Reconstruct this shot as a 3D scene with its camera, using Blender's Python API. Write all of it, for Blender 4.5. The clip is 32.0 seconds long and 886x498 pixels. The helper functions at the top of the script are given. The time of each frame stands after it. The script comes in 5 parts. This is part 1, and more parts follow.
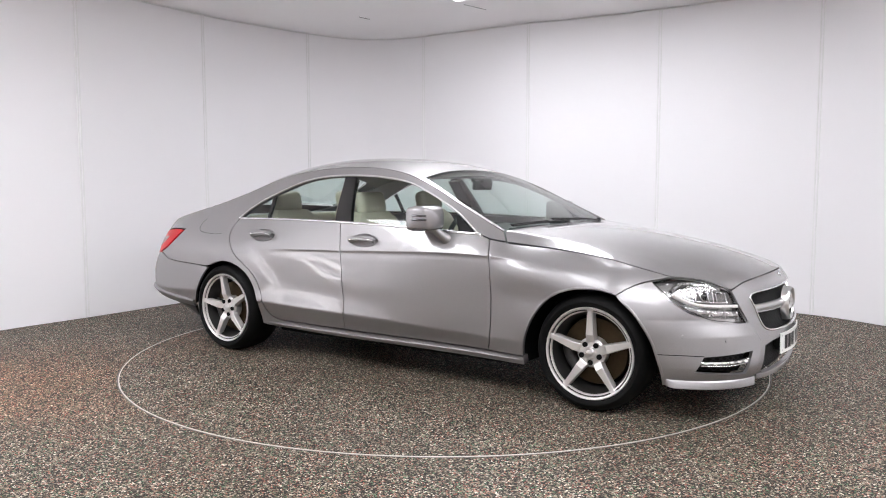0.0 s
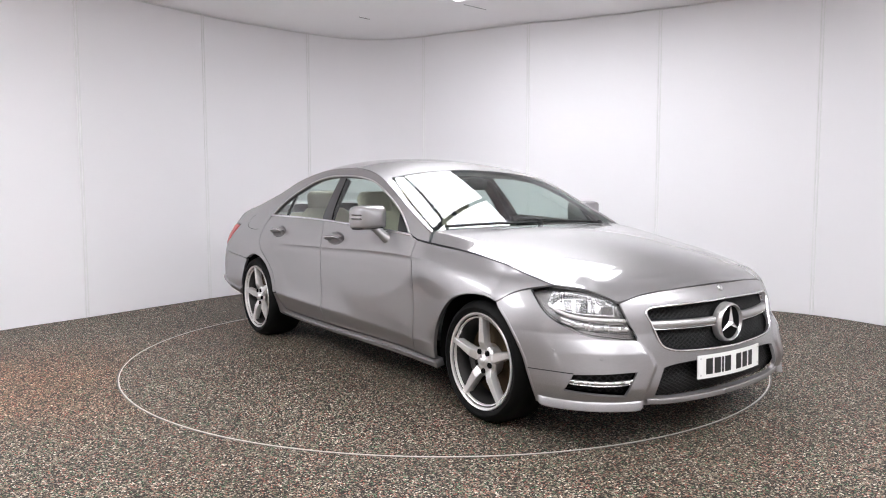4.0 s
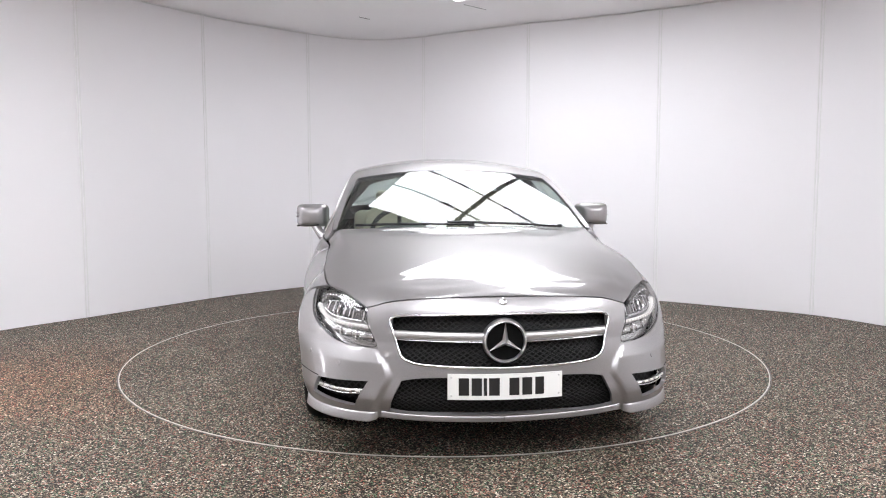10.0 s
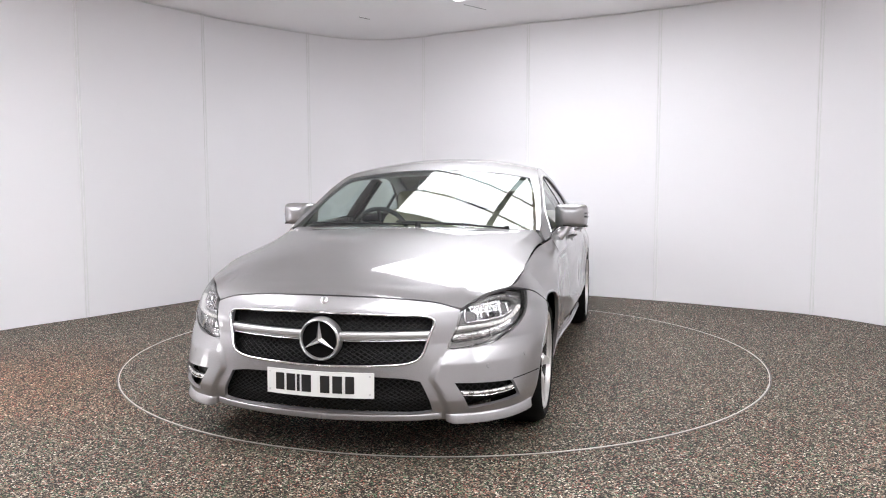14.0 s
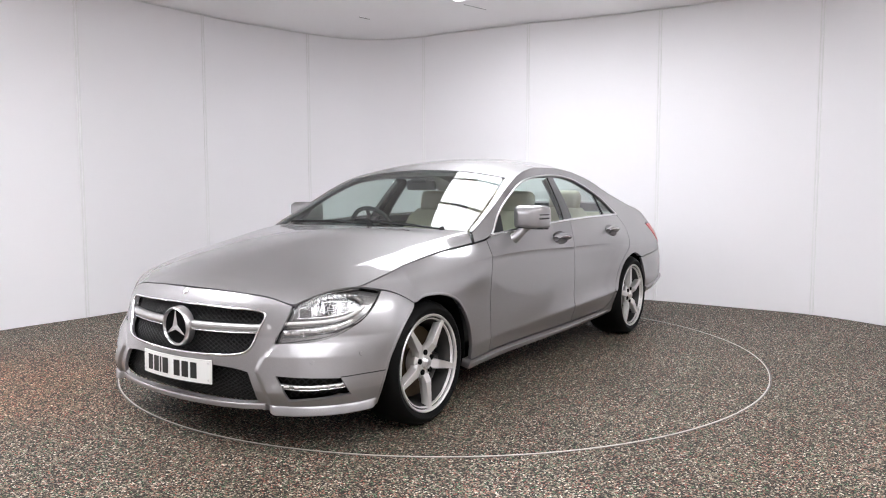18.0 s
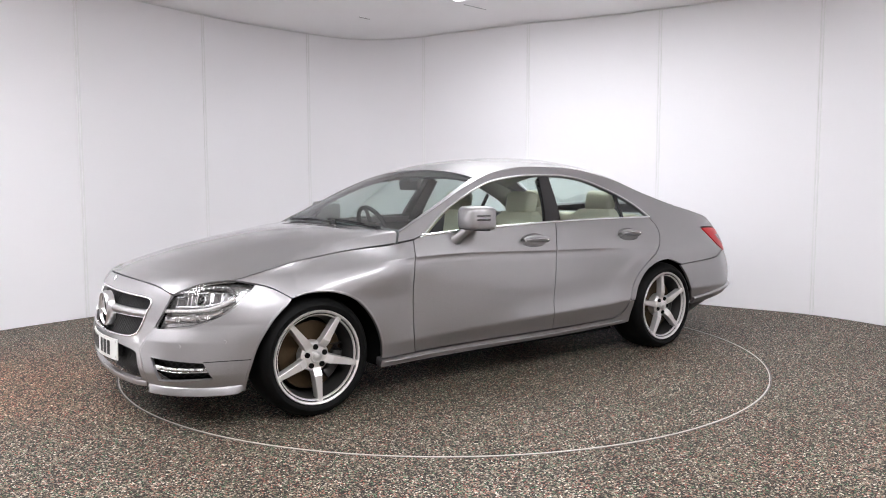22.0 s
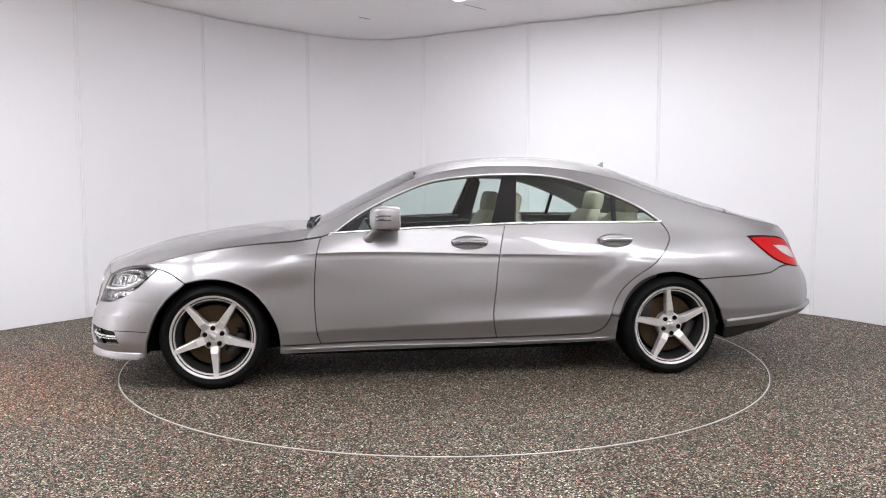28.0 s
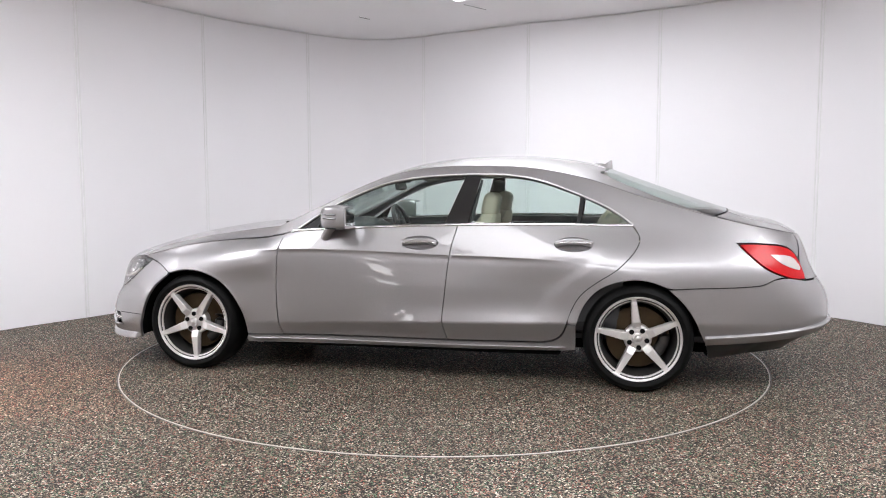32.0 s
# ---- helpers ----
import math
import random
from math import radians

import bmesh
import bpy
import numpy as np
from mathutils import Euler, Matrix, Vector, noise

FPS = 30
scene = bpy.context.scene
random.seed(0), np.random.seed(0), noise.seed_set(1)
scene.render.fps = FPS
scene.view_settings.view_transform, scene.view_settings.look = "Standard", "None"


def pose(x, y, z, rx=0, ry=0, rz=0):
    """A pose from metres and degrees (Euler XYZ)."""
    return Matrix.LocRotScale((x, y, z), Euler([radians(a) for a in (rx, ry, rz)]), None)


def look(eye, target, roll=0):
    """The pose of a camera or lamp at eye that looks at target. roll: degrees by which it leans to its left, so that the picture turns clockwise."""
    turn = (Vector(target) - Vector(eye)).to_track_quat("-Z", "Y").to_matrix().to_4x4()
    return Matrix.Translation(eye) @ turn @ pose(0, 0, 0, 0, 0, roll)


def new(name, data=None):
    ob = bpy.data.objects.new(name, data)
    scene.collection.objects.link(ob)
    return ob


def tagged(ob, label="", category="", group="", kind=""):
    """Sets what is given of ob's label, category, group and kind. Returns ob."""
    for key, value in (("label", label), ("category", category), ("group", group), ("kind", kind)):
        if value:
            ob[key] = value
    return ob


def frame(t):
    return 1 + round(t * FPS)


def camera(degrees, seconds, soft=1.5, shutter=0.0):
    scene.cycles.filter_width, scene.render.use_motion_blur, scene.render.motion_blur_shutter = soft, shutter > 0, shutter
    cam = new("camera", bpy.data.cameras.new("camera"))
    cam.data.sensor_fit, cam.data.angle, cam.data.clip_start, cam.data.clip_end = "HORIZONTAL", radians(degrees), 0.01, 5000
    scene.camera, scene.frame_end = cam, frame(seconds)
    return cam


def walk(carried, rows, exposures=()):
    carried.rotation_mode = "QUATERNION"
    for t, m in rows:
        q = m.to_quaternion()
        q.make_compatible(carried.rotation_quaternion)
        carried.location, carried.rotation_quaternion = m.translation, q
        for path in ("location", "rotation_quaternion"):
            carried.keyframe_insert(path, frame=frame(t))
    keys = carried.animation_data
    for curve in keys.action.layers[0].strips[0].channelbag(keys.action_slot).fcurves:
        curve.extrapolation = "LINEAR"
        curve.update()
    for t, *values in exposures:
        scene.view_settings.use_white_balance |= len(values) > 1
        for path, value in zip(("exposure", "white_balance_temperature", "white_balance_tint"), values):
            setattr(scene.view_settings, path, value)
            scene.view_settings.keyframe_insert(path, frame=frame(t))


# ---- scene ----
cam = camera(60.87, 32.0, soft=1.08)


def still_camera():
    eye = (0.0, -5.568, 1.230)
    yaw, pitch = radians(0.062), radians(4.88)
    ahead = Vector((-math.sin(yaw) * math.cos(pitch), math.cos(yaw) * math.cos(pitch), -math.sin(pitch)))
    view = look(eye, Vector(eye) + ahead, -0.13)
    walk(cam, [(0.0, view), (32.0, view)])


still_camera()

# ---- light: a closed studio lit by ceiling panels, wall racks and added side fill ----
world = bpy.data.worlds.new("studio_dark")
world.use_nodes = True
world.node_tree.nodes["Background"].inputs["Color"].default_value = (0.8, 0.8, 0.85, 1)
world.node_tree.nodes["Background"].inputs["Strength"].default_value = 0.02
scene.world = world
scene.view_settings.exposure = 0.0
PANEL_GLOW = 10.2
SIDE_GLOW = 14.0
REAR_GLOW = 7.0
RACK_GLOW = 8.5

# ---- materials ----
def shader(name):
    m = bpy.data.materials.new(name)
    m.use_nodes = True
    return m, m.node_tree.nodes, m.node_tree.links, m.node_tree.nodes["Principled BSDF"]


def plain(name, colour, rough=0.5, metal=0.0, coat=0.0, grain=0.0, scale=60.0, bump=0.0):
    """A surface with fine variation of tone and relief at its own scale."""
    m, nodes, links, p = shader(name)
    p.inputs["Roughness"].default_value, p.inputs["Metallic"].default_value = rough, metal
    p.inputs["Coat Weight"].default_value, p.inputs["Coat Roughness"].default_value = coat, 0.04
    p.inputs["Base Color"].default_value = (*colour, 1)
    if grain or bump:
        where = nodes.new("ShaderNodeTexCoord")
        n = nodes.new("ShaderNodeTexNoise")
        n.inputs["Scale"].default_value, n.inputs["Detail"].default_value = scale, 4
        links.new(where.outputs["Object"], n.inputs["Vector"])
        if grain:
            mix = nodes.new("ShaderNodeMix")
            mix.data_type = "RGBA"
            mix.inputs[6].default_value = (*[c * (1 - grain) for c in colour], 1)
            mix.inputs[7].default_value = (*[min(1, c * (1 + grain)) for c in colour], 1)
            links.new(n.outputs["Fac"], mix.inputs["Factor"])
            links.new(mix.outputs[2], p.inputs["Base Color"])
        if bump:
            b = nodes.new("ShaderNodeBump")
            b.inputs["Strength"].default_value, b.inputs["Distance"].default_value = bump, 0.002
            links.new(n.outputs["Fac"], b.inputs["Height"])
            links.new(b.outputs["Normal"], p.inputs["Normal"])
    return m


def car_paint():
    """Silver-grey metallic under a clear coat, with fine flakes."""
    m, nodes, links, p = shader("silver_metallic_paint")
    where = nodes.new("ShaderNodeTexCoord")
    flake = nodes.new("ShaderNodeTexVoronoi")
    flake.inputs["Scale"].default_value = 900
    links.new(where.outputs["Object"], flake.inputs["Vector"])
    mix = nodes.new("ShaderNodeMix")
    mix.data_type = "RGBA"
    mix.inputs[6].default_value = (0.267, 0.258, 0.264, 1)
    mix.inputs[7].default_value = (0.366, 0.353, 0.361, 1)
    links.new(flake.outputs["Color"], mix.inputs["Factor"])
    links.new(mix.outputs[2], p.inputs["Base Color"])
    p.inputs["Metallic"].default_value, p.inputs["Roughness"].default_value = 0.86, 0.45
    p.inputs["Coat Weight"].default_value, p.inputs["Coat Roughness"].default_value = 1.0, 0.015
    return m


def glass(name, tint, gloss=0.08):
    """A thin pane: tinted see-through with mirror gloss by its angle."""
    m = bpy.data.materials.new(name)
    m.use_nodes = True
    nodes, links = m.node_tree.nodes, m.node_tree.links
    nodes.remove(nodes["Principled BSDF"])
    clear, mirror, facing, steep, fres, mix = (nodes.new("ShaderNode" + k) for k in ("BsdfTransparent", "BsdfGlossy", "LayerWeight", "Math", "Math", "MixShader"))
    clear.inputs["Color"].default_value = (*tint, 1)
    mirror.inputs["Roughness"].default_value = 0.01
    # gloss rises from its head-on value to full at a grazing angle
    facing.inputs["Blend"].default_value = 0.5
    steep.operation, fres.operation, fres.use_clamp = "POWER", "MULTIPLY_ADD", True
    steep.inputs[1].default_value = 4.5
    fres.inputs[1].default_value, fres.inputs[2].default_value = 1 - gloss, gloss
    links.new(facing.outputs["Facing"], steep.inputs[0])
    links.new(steep.outputs[0], fres.inputs[0])
    links.new(fres.outputs[0], mix.inputs[0])
    links.new(clear.outputs[0], mix.inputs[1])
    links.new(mirror.outputs[0], mix.inputs[2])
    links.new(mix.outputs[0], nodes["Material Output"].inputs["Surface"])
    return m


def flake_floor():
    """Resin floor strewn with small flakes of grey, black, cream and rust."""
    m, nodes, links, p = shader("flaked_resin")
    where = nodes.new("ShaderNodeTexCoord")
    cells = nodes.new("ShaderNodeTexVoronoi")
    cells.inputs["Scale"].default_value = 160
    links.new(where.outputs["Object"], cells.inputs["Vector"])
    pick = nodes.new("ShaderNodeSeparateColor")
    links.new(cells.outputs["Color"], pick.inputs[0])
    ramp = nodes.new("ShaderNodeValToRGB")
    ramp.color_ramp.interpolation = "CONSTANT"
    tones = [(0.0, (0.004, 0.0035, 0.003)), (0.47, (0.026, 0.021, 0.016)), (0.57, (0.11, 0.092, 0.070)), (0.64, (0.34, 0.12, 0.09)), (0.685, (0.07, 0.18, 0.10)), (0.73, (0.21, 0.175, 0.132)), (0.87, (0.38, 0.335, 0.28)), (0.962, (0.78, 0.73, 0.65))]
    ramp.color_ramp.elements[0].color = (*tones[0][1], 1)
    ramp.color_ramp.elements[1].position, ramp.color_ramp.elements[1].color = tones[1][0], (*tones[1][1], 1)
    for at, c in tones[2:]:
        ramp.color_ramp.elements.new(at).color = (*c, 1)
    links.new(pick.outputs[0], ramp.inputs[0])
    stain = nodes.new("ShaderNodeTexNoise")
    stain.inputs["Scale"].default_value, stain.inputs["Detail"].default_value = 1.6, 5
    links.new(where.outputs["Object"], stain.inputs["Vector"])
    worn = nodes.new("ShaderNodeMix")
    worn.data_type, worn.blend_type = "RGBA", "MULTIPLY"
    worn.inputs["Factor"].default_value = 1
    tone = nodes.new("ShaderNodeValToRGB")
    tone.color_ramp.elements[0].position, tone.color_ramp.elements[0].color = 0.3, (0.82, 0.80, 0.77, 1)
    tone.color_ramp.elements[1].position, tone.color_ramp.elements[1].color = 0.7, (1.1, 1.08, 1.05, 1)
    links.new(stain.outputs["Fac"], tone.inputs[0])
    links.new(ramp.outputs[0], worn.inputs[6])
    links.new(tone.outputs[0], worn.inputs[7])
    # a rusty stain on the floor beside the turntable, broken up by its own noise
    far = nodes.new("ShaderNodeVectorMath")
    far.operation = "DISTANCE"
    far.inputs[1].default_value = (-2.7, -1.0, 0.0)
    links.new(where.outputs["Object"], far.inputs[0])
    fade = nodes.new("ShaderNodeMapRange")
    fade.inputs["From Min"].default_value, fade.inputs["From Max"].default_value = 1.5, 0.2
    links.new(far.outputs["Value"], fade.inputs["Value"])
    patch = nodes.new("ShaderNodeMath")
    patch.operation = "MULTIPLY"
    links.new(fade.outputs[0], patch.inputs[0])
    links.new(stain.outputs["Fac"], patch.inputs[1])
    rust = nodes.new("ShaderNodeMix")
    rust.data_type, rust.blend_type = "RGBA", "MULTIPLY"
    rust.inputs[7].default_value = (1.35, 0.86, 0.62, 1)
    links.new(patch.outputs[0], rust.inputs["Factor"])
    links.new(worn.outputs[2], rust.inputs[6])
    links.new(rust.outputs[2], p.inputs["Base Color"])
    bump = nodes.new("ShaderNodeBump")
    bump.inputs["Strength"].default_value, bump.inputs["Distance"].default_value = 0.35, 0.0015
    links.new(pick.outputs[1], bump.inputs["Height"])
    links.new(bump.outputs["Normal"], p.inputs["Normal"])
    p.inputs["Roughness"].default_value, p.inputs["Specular IOR Level"].default_value = 0.55, 0.18
    return m


def wall_white(name, colour):
    m, nodes, links, p = shader(name)
    where = nodes.new("ShaderNodeTexCoord")
    n = nodes.new("ShaderNodeTexNoise")
    n.inputs["Scale"].default_value, n.inputs["Detail"].default_value = 0.8, 3
    links.new(where.outputs["Object"], n.inputs["Vector"])
    mix = nodes.new("ShaderNodeMix")
    mix.data_type = "RGBA"
    mix.inputs[6].default_value = (*[c * 0.97 for c in colour], 1)
    mix.inputs[7].default_value = (*colour, 1)
    links.new(n.outputs["Fac"], mix.inputs["Factor"])
    links.new(mix.outputs[2], p.inputs["Base Color"])
    p.inputs["Roughness"].default_value = 0.55
    return m


def glow(name, colour, strength):
    m = bpy.data.materials.new(name)
    m.use_nodes = True
    p = m.node_tree.nodes["Principled BSDF"]
    p.inputs["Base Color"].default_value = (0.8, 0.8, 0.8, 1)
    p.inputs["Emission Color"].default_value, p.inputs["Emission Strength"].default_value = (*colour, 1), strength
    return m


PAINT = car_paint()
BLACK = plain("black_plastic", (0.012, 0.012, 0.013), 0.45, grain=0.3, scale=300, bump=0.1)
GLOSS_BLACK = plain("gloss_black", (0.008, 0.008, 0.009), 0.12, coat=0.5)
# near-black for dark parts, and for shade put into gaps and hollows
DARK = plain("dark_part_and_shade", (0.006, 0.006, 0.006), 0.9)
BLACK.node_tree.nodes["Principled BSDF"].inputs["Specular IOR Level"].default_value = 0.3
DARK.node_tree.nodes["Principled BSDF"].inputs["Specular IOR Level"].default_value = 0.05
RUBBER = plain("tyre_rubber", (0.0045, 0.0045, 0.0045), 0.55, grain=0.3, scale=80, bump=0.15)
RUBBER.node_tree.nodes["Principled BSDF"].inputs["Specular IOR Level"].default_value = 0.10
ALLOY = plain("silver_alloy", (0.72, 0.70, 0.69), 0.34, 0.70, coat=0.15, grain=0.03, scale=40)
# the rim's alloy again, darkened for the shade inside the wheel
ALLOY_SHADED = plain("shaded_alloy", (0.045, 0.043, 0.042), 0.45, 0.6, grain=0.2, scale=60)
CHROME = plain("chrome", (0.82, 0.82, 0.83), 0.08, 1.0)
SATIN = plain("satin_silver_trim", (0.62, 0.61, 0.61), 0.28, 0.9)
IRON = plain("brake_disc_iron", (0.055, 0.036, 0.018), 0.5, 0.7, grain=0.2, scale=50)
CREAM = plain("cream_leather", (0.62, 0.56, 0.44), 0.5, grain=0.06, scale=30, bump=0.2)
DASH = plain("dark_grey_dash", (0.03, 0.03, 0.032), 0.6, grain=0.2, scale=200, bump=0.2)
LINER = plain("grey_headliner", (0.32, 0.31, 0.29), 0.9, grain=0.1, scale=200)
PLATE = plain("white_plate", (0.82, 0.82, 0.80), 0.35, coat=0.3)
INK = plain("black_plate_bars", (0.012, 0.012, 0.012), 0.4)
RED = plain("red_lens", (0.45, 0.004, 0.007), 0.3, coat=0.12, grain=0.1, scale=60)
RED.node_tree.nodes["Principled BSDF"].inputs["Specular IOR Level"].default_value = 0.2
CLEAR_WHITE = plain("white_lens", (0.75, 0.73, 0.72), 0.15, coat=1.0, grain=0.05, scale=150)
PALE_LENS = plain("pale_reversing_lens", (0.50, 0.45, 0.45), 0.2, coat=0.5, grain=0.08, scale=150)
VALANCE = plain("dark_grey_valance", (0.018, 0.017, 0.017), 0.4, grain=0.1, scale=80)
LAMP_SILVER = plain("lamp_reflector", (0.70, 0.70, 0.71), 0.16, 1.0)
LAMP_GREY = plain("lamp_housing_grey", (0.46, 0.46, 0.46), 0.2, 0.85, grain=0.1, scale=90)
PANE = glass("green_tinted_glass", (0.83, 0.92, 0.89), 0.08)
SCREEN = glass("windscreen_glass", (0.73, 0.82, 0.79), 0.095)
LENS = glass("clear_lens", (0.97, 0.97, 0.97), 0.05)
FLOOR = flake_floor()
WALL = wall_white("white_wall_panel", (0.90, 0.888, 0.912))
WALL_BACK = wall_white("warm_grey_wall_paint", (0.62, 0.585, 0.575))
CEIL = wall_white("white_ceiling", (0.955, 0.942, 0.952))
SEAM = plain("white_joint_strip", (0.82, 0.82, 0.82), 0.35, grain=0.03)
GAP = plain("grey_joint", (0.30, 0.29, 0.29), 0.7)
ALU = plain("worn_aluminium_strip", (0.72, 0.70, 0.66), 0.4, 0.5, grain=0.15, scale=25)
EDGE = plain("dull_edge_strip", (0.14, 0.13, 0.12), 0.5, 0.6, grain=0.2, scale=25)
LIGHT = glow("light_panel", (0.95, 0.957, 1.0), PANEL_GLOW)
LIGHT_RACK = glow("rack_light", (0.98, 0.95, 0.96), RACK_GLOW)
FILL_SIDE = glow("side_fill_panel", (0.95, 0.957, 1.0), SIDE_GLOW)
LIGHT_REAR = glow("rear_light_panel", (0.95, 0.957, 1.0), REAR_GLOW)


# ---- mesh helpers ----
def ob_from(name, verts, faces, material, parent=None, label="", smooth=True):
    me = bpy.data.meshes.new(name)
    me.from_pydata([tuple(map(float, v)) for v in verts], [], [tuple(map(int, f)) for f in faces])
    me.materials.append(material)
    if smooth:
        me.polygons.foreach_set("use_smooth", [True] * len(me.polygons))
    me.update()
    ob = new(name, me)
    ob.parent = parent
    if label:
        ob["label"] = label
    return ob


def part(name, bm, material, parent, label="", smooth=False):
    me = bpy.data.meshes.new(name)
    bmesh.ops.recalc_face_normals(bm, faces=bm.faces)
    bm.to_mesh(me)
    bm.free()
    me.materials.append(material)
    if smooth:
        me.polygons.foreach_set("use_smooth", [True] * len(me.polygons))
        me.set_sharp_from_angle(angle=radians(38))
    ob = new(name, me)
    ob.parent = parent
    if label:
        ob["label"] = label
    return ob


def box(bm, lo, hi, bevel=0.0, m=None):
    """A bevelled block between two corners, turned by m."""
    r = bmesh.ops.create_cube(bm, size=1.0)
    vs = r["verts"]
    for v in vs:
        v.co = Vector([lo[i] + (v.co[i] + 0.5) * (hi[i] - lo[i]) for i in range(3)])
    if bevel:
        es = {e for v in vs for e in v.link_edges}
        out = bmesh.ops.bevel(bm, geom=list(es), offset=bevel, segments=3, affect="EDGES", profile=0.5)
        vs = list({v for f in out["faces"] for v in f.verts} | {v for v in vs if v.is_valid})
    if m is not None:
        bmesh.ops.transform(bm, matrix=m, verts=vs)
    return vs


def tube(bm, pts, radius, sides=10, closed=False, flat=1.0):
    """A round bar along points; radius may be a list; flat squashes it in z."""
    pts = [Vector(p) for p in pts]
    n = len(pts)
    rings = []
    for i, p in enumerate(pts):
        a = pts[(i - 1) % n] if closed or i else pts[0]
        b = pts[(i + 1) % n] if closed or i < n - 1 else pts[-1]
        d = (b - a).normalized()
        u = d.cross(Vector((0, 0, 1)))
        if u.length < 1e-4:
            u = d.cross(Vector((0, 1, 0)))
        u.normalize()
        w = u.cross(d).normalized()
        r = radius[i] if isinstance(radius, (list, tuple)) else radius
        rings.append([bm.verts.new(p + (u * math.cos(k) + w * math.sin(k) * flat) * r) for k in (2 * math.pi * j / sides for j in range(sides))])
    for i in range(n if closed else n - 1):
        a, b = rings[i], rings[(i + 1) % n]
        for j in range(sides):
            bm.faces.new((a[j], a[(j + 1) % sides], b[(j + 1) % sides], b[j]))
    if not closed:
        bm.faces.new(rings[0][::-1])
        bm.faces.new(rings[-1])


def lathe(bm, profile, steps=48, axis="y", centre=(0, 0, 0)):
    """Turns (radius, along) pairs round an axis."""
    rings = []
    for k in range(steps):
        c, s = math.cos(2 * math.pi * k / steps), math.sin(2 * math.pi * k / steps)
        ring = []
        for r, h in profile:
            q = {"y": (r * c, h, r * s), "z": (r * c, r * s, h), "x": (h, r * c, r * s)}[axis]
            ring.append(bm.verts.new(Vector(q) + Vector(centre)))
        rings.append(ring)
    for k in range(steps):
        a, b = rings[k], rings[(k + 1) % steps]
        for j in range(len(profile) - 1):
            bm.faces.new((a[j], a[j + 1], b[j + 1], b[j]))


def inside(poly, x, y):
    """Which points lie inside a closed outline."""
    hit = np.zeros(len(x), bool)
    for (x0, y0), (x1, y1) in zip(poly, np.roll(poly, -1, axis=0)):
        cross = (y0 > y) != (y1 > y)
        with np.errstate(divide="ignore", invalid="ignore"):
            hit ^= cross & (x < (x1 - x0) * (y - y0) / (y1 - y0) + x0)
    return hit


def rounded(outline, step=0.02):
    """An outline of (a, b) points, or (a, b, 1) at sharp corners, as an even closed curve."""
    pts = [np.array(p[:2], float) for p in outline]
    sharp = [len(p) > 2 for p in outline]
    n, out = len(pts), []
    for i in range(n):
        p0, p1, p2, p3 = pts[i - 1], pts[i], pts[(i + 1) % n], pts[(i + 2) % n]
        len_ = np.linalg.norm(p2 - p1)
        m1 = np.zeros(2) if sharp[i] else (p2 - p0) / max(1e-6, np.linalg.norm(p1 - p0) + len_) * len_
        m2 = np.zeros(2) if sharp[(i + 1) % n] else (p3 - p1) / max(1e-6, np.linalg.norm(p3 - p2) + len_) * len_
        if sharp[i]:
            m1 = 1.5 * (p2 - p1) - 0.5 * m2 if not sharp[(i + 1) % n] else p2 - p1
        if sharp[(i + 1) % n]:
            m2 = 1.5 * (p2 - p1) - 0.5 * m1 if not sharp[i] else p2 - p1
        for t in np.linspace(0, 1, max(2, int(len_ / step) + 1))[:-1]:
            out.append((2 * t ** 3 - 3 * t ** 2 + 1) * p1 + (t ** 3 - 2 * t ** 2 + t) * m1 + (3 * t ** 2 - 2 * t ** 3) * p2 + (t ** 3 - t ** 2) * m2)
    return np.array(out)


def shrink(poly, d):
    """Moves a closed outline inwards by d."""
    if d == 0:
        return poly
    area = 0.5 * np.sum(poly[:, 0] * np.roll(poly[:, 1], -1) - np.roll(poly[:, 0], -1) * poly[:, 1])
    a, b = poly - np.roll(poly, 1, axis=0), np.roll(poly, -1, axis=0) - poly

    def normal(v):
        v = np.stack([-v[:, 1], v[:, 0]], 1) * np.sign(area)
        return v / np.maximum(np.linalg.norm(v, axis=1, keepdims=True), 1e-9)
    na, nb = normal(a), normal(b)
    m = na + nb
    m /= np.maximum(np.linalg.norm(m, axis=1, keepdims=True), 1e-9)
    k = np.minimum(1 / np.maximum((m * na).sum(1), 0.3), 2.0)
    return poly + m * (d * k)[:, None]


def skin_normal(surface, a, b):
    e = 2e-3
    n = np.cross(surface(a + e, b) - surface(a - e, b), surface(a, b + e) - surface(a, b - e))
    return n / np.maximum(np.linalg.norm(n, axis=-1, keepdims=True), 1e-12) * (-1 if surface is side else 1)


def eased(surface, outline, nx, ny):
    """The same sheet drawn as one even sweep, so that it mirrors without ripples."""
    o = np.array([p[:2] for p in outline])
    lo, hi = o.min(0), o.max(0)
    gx, gy = np.meshgrid(np.linspace(lo[0], hi[0], 60), np.linspace(lo[1], hi[1], 30))
    gx, gy = gx.ravel(), gy.ravel()
    keep = inside(o, gx, gy)
    mid, half = (lo[0] + hi[0]) / 2, (hi[0] - lo[0]) / 2

    def basis(x, y):
        u = (x - mid) / half
        return np.stack([u ** i * y ** (2 * j) for i in range(nx + 1) for j in range(ny + 1) if i + 2 * j <= nx + 1], -1)
    fit, *_ = np.linalg.lstsq(basis(gx[keep], gy[keep]), surface(gx[keep], gy[keep])[:, 2], rcond=None)

    def sheet(x, y):
        x, y = np.broadcast_arrays(np.asarray(x, float), np.asarray(y, float))
        return np.stack([x, y, basis(x, y) @ fit], -1)
    return sheet


